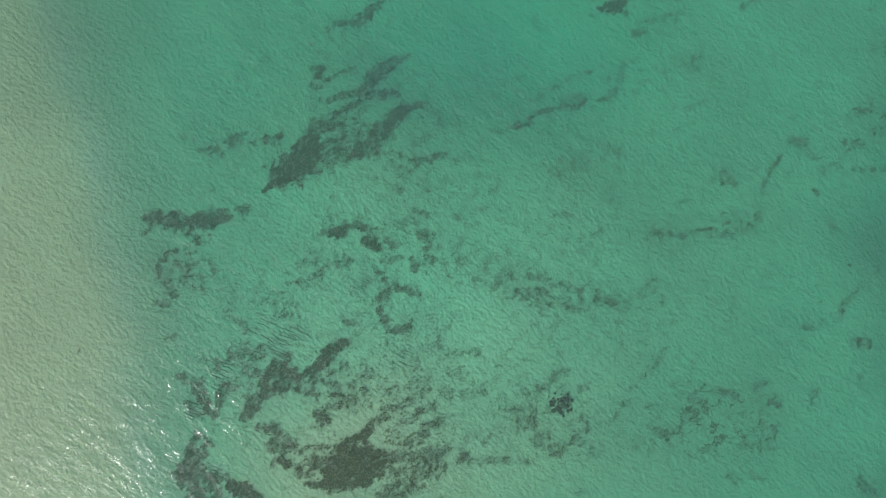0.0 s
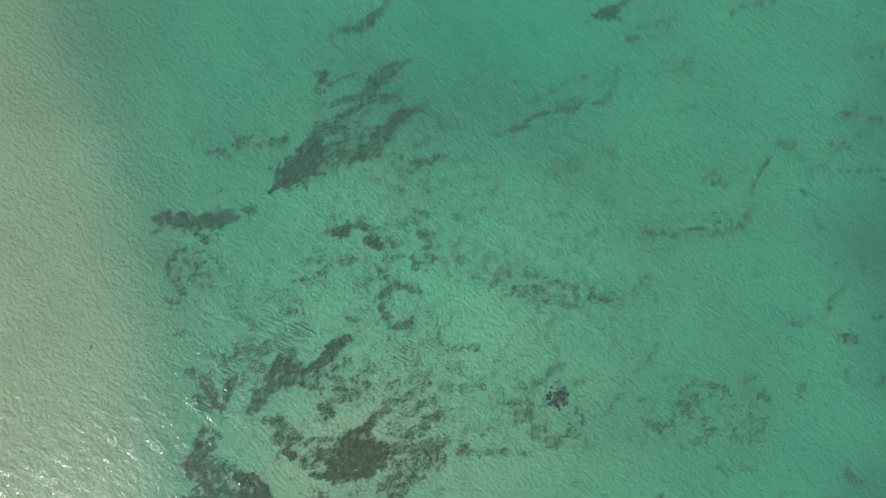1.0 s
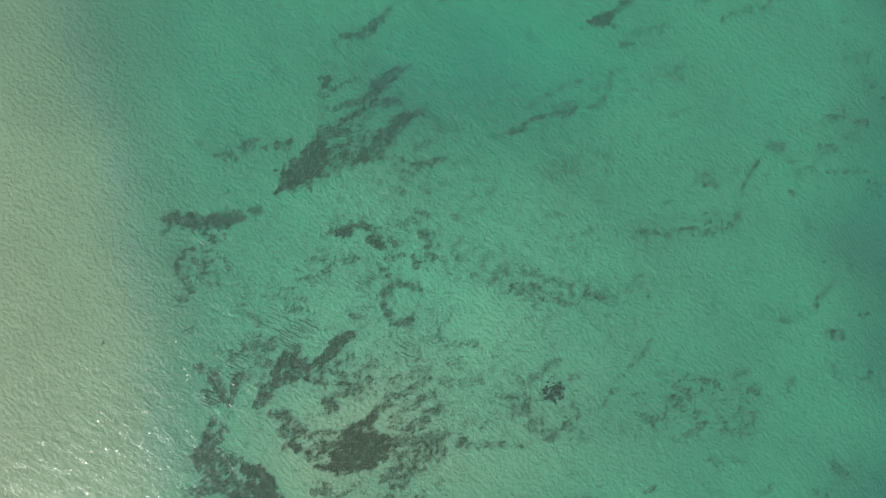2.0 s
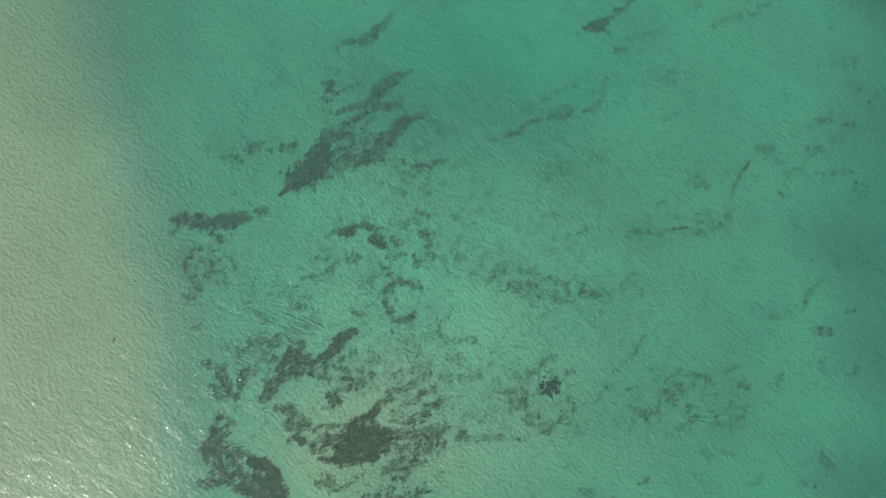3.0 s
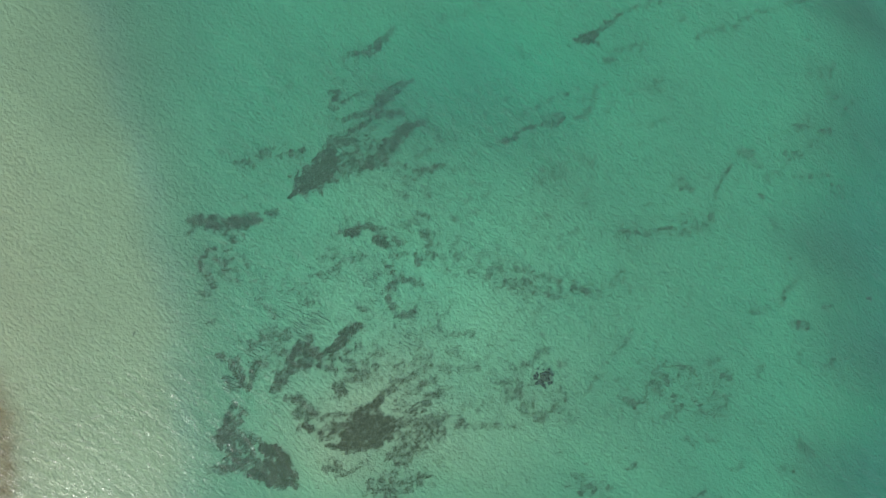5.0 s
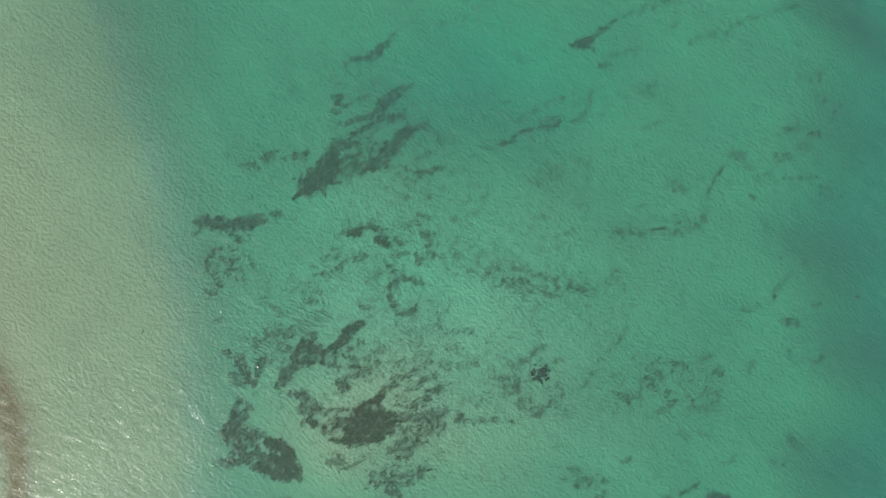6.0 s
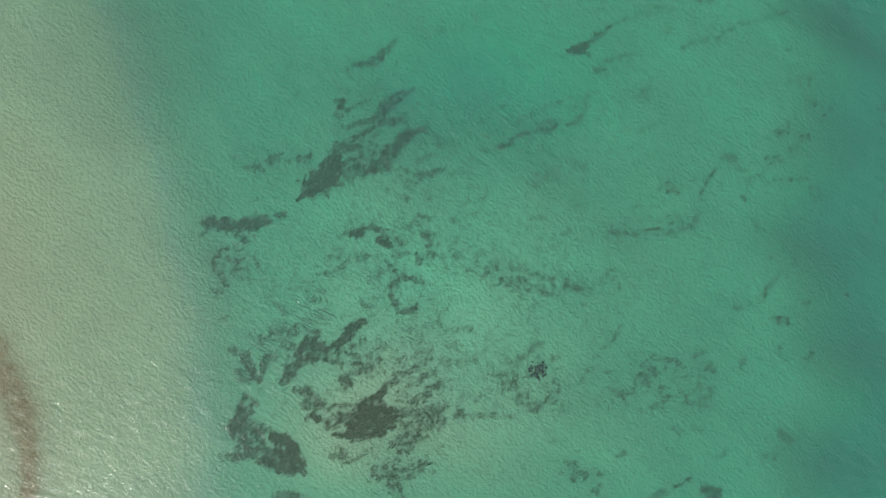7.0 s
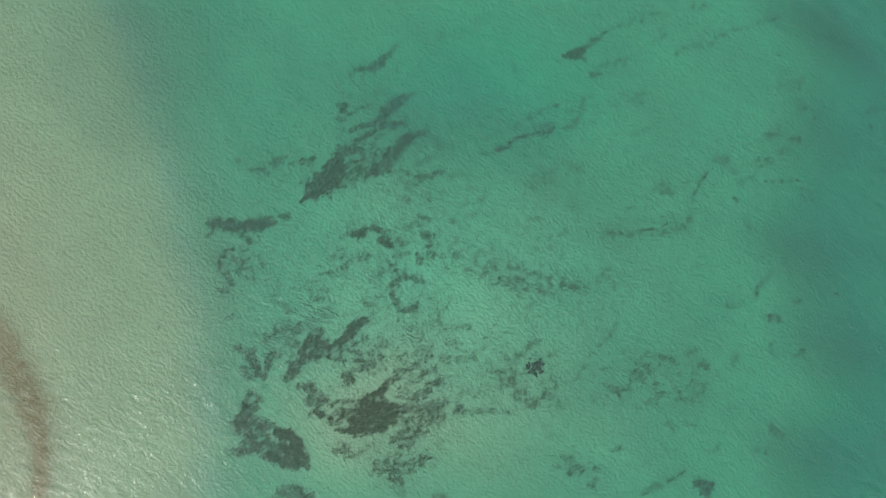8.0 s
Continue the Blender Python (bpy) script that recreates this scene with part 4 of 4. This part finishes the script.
seagrass('short wisps of seagrass on deeper sand', [
    (0.46, [(23.58, -13.10, 0.25), (24.28, -11.86, 0.31), (24.97, -10.80, 0.31)]),
    (0.30, [(22.30, -13.71, 0.31), (23.46, -13.35, 0.31)]),
    (0.25, [(20.71, -15.55, 0.31), (21.54, -14.82, 0.31)]),
    (0.50, [(20.07, -16.78, 0.31), (20.90, -16.49, 0.31)]),
    (0.36, [(19.10, -18.30, 0.25), (19.87, -17.58, 0.25)]),
    (0.50, [(22.88, -17.21, 0.25), (23.13, -16.90, 0.25)]),
    (0.40, [(46.90, -10.03, 0.44), (48.19, -10.46, 0.44)]),
    (0.30, [(46.76, -13.83, 0.32), (47.11, -14.09, 0.32)]),
    (0.24, [(41.33, -16.88, 0.31), (41.72, -17.08, 0.31)]),
    (0.34, [(44.79, -6.48, 0.35), (45.56, -5.43, 0.49), (46.45, -4.59, 0.35)]),
    (0.21, [(46.40, -4.02, 0.35), (47.39, -3.54, 0.35)]),
    (0.30, [(43.97, -7.18, 0.35), (44.87, -6.69, 0.35)]),
    (0.36, [(40.74, -8.57, 0.42), (42.73, -8.15, 0.42)]),
])
seagrass('smaller seagrass clumps beside a larger patch', [
    (0.14, [(40.47, -7.93, 0.84), (44.05, -7.11, 0.84)]),
    (0.46, [(46.98, -9.99, 0.42), (48.14, -10.24, 0.43)]),
    (0.36, [(51.22, -8.04, 0.29), (51.57, -7.84, 0.29)]),
    (0.58, [(50.70, -15.48, 0.28), (51.70, -14.75, 0.29)]),
    (0.07, [(36.93, -4.96, 1.97), (43.32, -6.39, 1.97)]),
    (0.12, [(46.01, -13.91, 1.60), (51.61, -16.47, 1.45)]),
    (0.42, [(46.16, -10.07, 0.48), (46.88, -10.16, 0.48)]),
    (0.36, [(41.50, -15.90, 0.40), (42.15, -15.59, 0.40)]),
])
seagrass('small dark seagrass tufts on open sand', [
    (0.46, [(17.10, -29.20, 0.47), (18.45, -29.62, 0.55)]),
    (0.42, [(18.21, -31.46, 0.48), (19.17, -30.67, 0.48), (20.12, -31.25, 0.40)]),
    (0.25, [(16.14, -30.54, 0.47), (16.78, -30.71, 0.48)]),
    (0.36, [(21.72, -30.87, 0.40), (22.27, -30.95, 0.32)]),
    (0.46, [(24.24, -28.32, 0.32), (25.28, -28.01, 0.40)]),
    (0.40, [(21.08, -33.33, 0.40), (22.04, -32.56, 0.40)]),
    (0.58, [(31.94, -32.93, 0.24), (33.24, -32.48, 0.32), (34.65, -31.65, 0.24)]),
    (0.36, [(28.74, -34.50, 0.48), (30.97, -33.47, 0.48)]),
    (0.35, [(38.31, -29.08, 0.40), (39.50, -28.12, 0.40)]),
    (0.12, [(16.78, -29.75, 1.42), (20.76, -31.01, 1.43)]),
])
seagrass('blurred dark seagrass bed in deeper water', [
    (0.66, [(36.42, -33.45, 0.64), (38.12, -33.88, 0.72), (37.54, -34.74, 0.64)]),
    (0.32, [(46.87, -25.71, 0.56), (48.72, -27.19, 0.65)]),
    (0.30, [(44.21, -28.86, 0.48), (45.90, -28.89, 0.48)]),
])
seagrass('faint seagrass wisps in the deep', [
    (0.26, [(64.48, 20.04, 0.42), (66.30, 20.60, 0.42)]),
    (0.26, [(64.97, 18.19, 0.34), (65.34, 17.43, 0.34)]),
    (0.32, [(67.42, 11.58, 0.34), (67.81, 11.42, 0.34)]),
    (0.50, [(58.10, -7.00, 0.25), (58.61, -7.10, 0.25)]),
    (0.50, [(50.50, -7.92, 0.24), (50.90, -8.18, 0.24)]),
    (0.40, [(49.48, -1.91, 0.24), (49.76, -1.99, 0.24)]),
    (0.40, [(45.85, -1.47, 0.20), (46.11, -1.55, 0.20)]),
])

# ---- smaller things ----
rng = np.random.default_rng(77)
q = rng.uniform((-28, -34), (62, 34), (760000, 2))
q = q[q[:, 0] > np.polyval(EDGE, q[:, 1] / 30) + 4]
x, y = q.T
near = np.exp(-((x - 5) / 26) ** 2 - ((y + 3) / 19) ** 2)
thick = (0.022 + 0.085 * near) * (0.25 + 1.5 * share(clumps(x, y, 31, 6, 16)))
field = 0.75 * clumps(x, y, 32, 0.2, 0.45) + 0.5 * clumps(x, y, 33, 0.8, 2.4, 1.5) + 0.43 * rng.normal(size=len(x))
sprigs = tagged(new("seagrass_sprigs", tufts("seagrass_sprigs", q[share(field) < thick], GRASS, 901, 0.062, 0.09, 0.036, 4)), "loose seagrass sprigs scattered over the sand", "seagrass", kind="stuff")


q = rng.uniform((-66, -38), (-48, -4), (160000, 2))
x, y = q.T
field = 0.5 * clumps(x, y, 41, 0.2, 0.6) + 0.6 * clumps(x, y, 42, 0.8, 3.0, 1.4) + 0.6 * rng.normal(size=len(x))
weed = q[share(field) < 0.28 * smooth(-8, -20, y) * np.exp(-(along(WEED_SPINE, x, y) / 0.9) ** 3)]
brown = tagged(new("brown_weed_bed", tufts("brown_weed_bed", weed, BROWN, 902, 0.045, 0.025, 0.035, 4)), "brown seaweed turf on the shallow sandbank", "seaweed", kind="stuff")


def lump(radius, seed, squash=0.7):
    """A knobbly rounded boulder of coral, base at z = 0."""
    bm = bmesh.new()
    bmesh.ops.create_icosphere(bm, subdivisions=3 if radius > 0.25 else 2, radius=radius)
    for v in bm.verts:
        k = 1 + 0.35 * noise.noise(v.co * (2.0 / radius) + Vector((seed, 0, 0))) + 0.18 * noise.noise(v.co * (5.0 / radius) + Vector((0, seed, 0)))
        v.co *= k
        v.co.z = max(v.co.z * squash, -0.35 * radius) + 0.35 * radius
    me = bpy.data.meshes.new("lobe")
    bm.to_mesh(me)
    bm.free()
    me.materials.append(CORAL)
    return me


def coral_head(x, y, lobes, label):
    z = -float(depth_at(x, y))
    head = tagged(new("coral_head"), label, "coral")
    head.matrix_world = Matrix.Translation((x, y, z))
    for k, (dx, dy, r) in enumerate(lobes):
        ob = new("lobe", lump(r, 3.7 * k + x))
        ob.parent = head
        ob.location = (dx, dy, -0.03)
    return head


rng = np.random.default_rng(8)
LOBES = [(0.1, 0.1, 0.5), (0.65, 0.4, 0.42), (0.7, -0.15, 0.36), (-0.35, -0.35, 0.42), (-0.85, -0.5, 0.28), (0.1, -0.75, 0.28), (0.9, 0.95, 0.18), (1.2, -0.45, 0.24)]
for k in range(26):
    a, d = rng.uniform(0, 6.28), rng.uniform(0.55, 1.3)
    LOBES.append((1.15 * d * math.cos(a), 0.9 * d * math.sin(a), rng.uniform(0.09, 0.22)))
coral_head(13.29, -16.66, [(0.88 * x, 1.2 * y, 0.84 * r if k < 8 else r) for k, (x, y, r) in enumerate(LOBES)], "dark knobbly coral head on pale sand")


def litter_lines(x, y, count, length, gap, seed, label):
    """Dead leaves gathered in the troughs of the sand ripples."""
    rng = np.random.default_rng(seed)
    z = -float(depth_at(x, y))
    thing = tagged(new("leaf_litter"), label, "leaf litter")
    thing.matrix_world = Matrix.Translation((x, y, z))
    turn = radians(-24)
    for k in range(count):
        off = (k - count / 2) * gap + rng.uniform(-0.1, 0.1)
        c = length * rng.uniform(-0.25, 0.25)
        a, b = c - length * rng.uniform(0.12, 0.38), c + length * rng.uniform(0.12, 0.38)
        n = int((b - a) / 0.14)
        bm = bmesh.new()
        ph = rng.uniform(0, 6.28)
        rows = []
        for u in np.linspace(a, b, n):
            v = off + 0.06 * math.sin(u * 1.7 + 0.7 * off) + 0.03 * math.sin(u * 4.3 + 2 * ph) - 0.02 * u
            h = (0.006 + 0.024 * rng.random()) * min(1, 4 * (u - a + 0.05), 4 * (b - u + 0.05))
            ring = []
            for dv, dz in ((-h, 0), (-0.4 * h, 0.05), (0.4 * h, 0.05), (h, 0)):
                px = u * math.cos(turn) - (v + dv) * math.sin(turn)
                py = u * math.sin(turn) + (v + dv) * math.cos(turn)
                ring.append(bm.verts.new((px, py, -float(depth_at(x + px, y + py)) - z + dz)))
            rows.append(ring)
        for r, q in zip(rows[:-1], rows[1:]):
            for i in range(3):
                bm.faces.new((r[i], q[i], q[i + 1], r[i + 1]))
        me = bpy.data.meshes.new("litter_line")
        bm.to_mesh(me)
        bm.free()
        me.materials.append(LITTER)
        new("litter_line", me).parent = thing


litter_lines(-16.60, -9.50, 15, 4.4, 0.27, 21, "dark lines of dead leaves in sand ripples")
litter_lines(-19.59, -7.58, 5, 3.2, 0.5, 22, "few dark lines of dead leaves on the sand")
litter_lines(-8.52, -3.39, 10, 2.2, 0.26, 23, "faint lines of dead leaves in sand ripples")
litter_lines(-23.41, -13.40, 8, 2.6, 0.4, 24, "short dark lines of dead leaves beside seagrass")
litter_lines(-3.35, -11.50, 5, 3.4, 0.42, 25, "faint dark lines of dead leaves among thin seagrass")
litter_lines(-26.58, -17.12, 6, 2.8, 0.34, 26, "dark lines of dead leaves at the sandbank's edge")
litter_lines(-24.33, -24.04, 6, 2.8, 0.32, 27, "dark lines of dead leaves across a seagrass bed")


def soaked_branch(x, y):
    """A short forked stick that lies on the sand."""
    z = -float(depth_at(x, y))
    thing = tagged(new("sunken_branch"), "short dark waterlogged branch lying on the sandbank", "driftwood")
    thing.matrix_world = Matrix.Translation((x, y, z))
    for name, pts in (("stem", [(-0.12, -0.26, 0.04, 0.045), (-0.05, -0.08, 0.055, 0.06), (0.03, 0.10, 0.06, 0.045), (0.10, 0.29, 0.09, 0.02)]),
                      ("twig", [(0.0, 0.04, 0.06, 0.035), (-0.08, 0.1, 0.09, 0.028), (-0.13, 0.11, 0.11, 0.015)])):
        cu = bpy.data.curves.new(name, "CURVE")
        cu.dimensions, cu.bevel_depth, cu.bevel_resolution = "3D", 1.0, 2
        sp = cu.splines.new("POLY")
        sp.points.add(len(pts) - 1)
        for q, (px, py, pz, r) in zip(sp.points, pts):
            q.co, q.radius = (px, py, pz, 1), r
        cu.materials.append(WOOD)
        new(name, cu).parent = thing


soaked_branch(-38.27, -10.54)
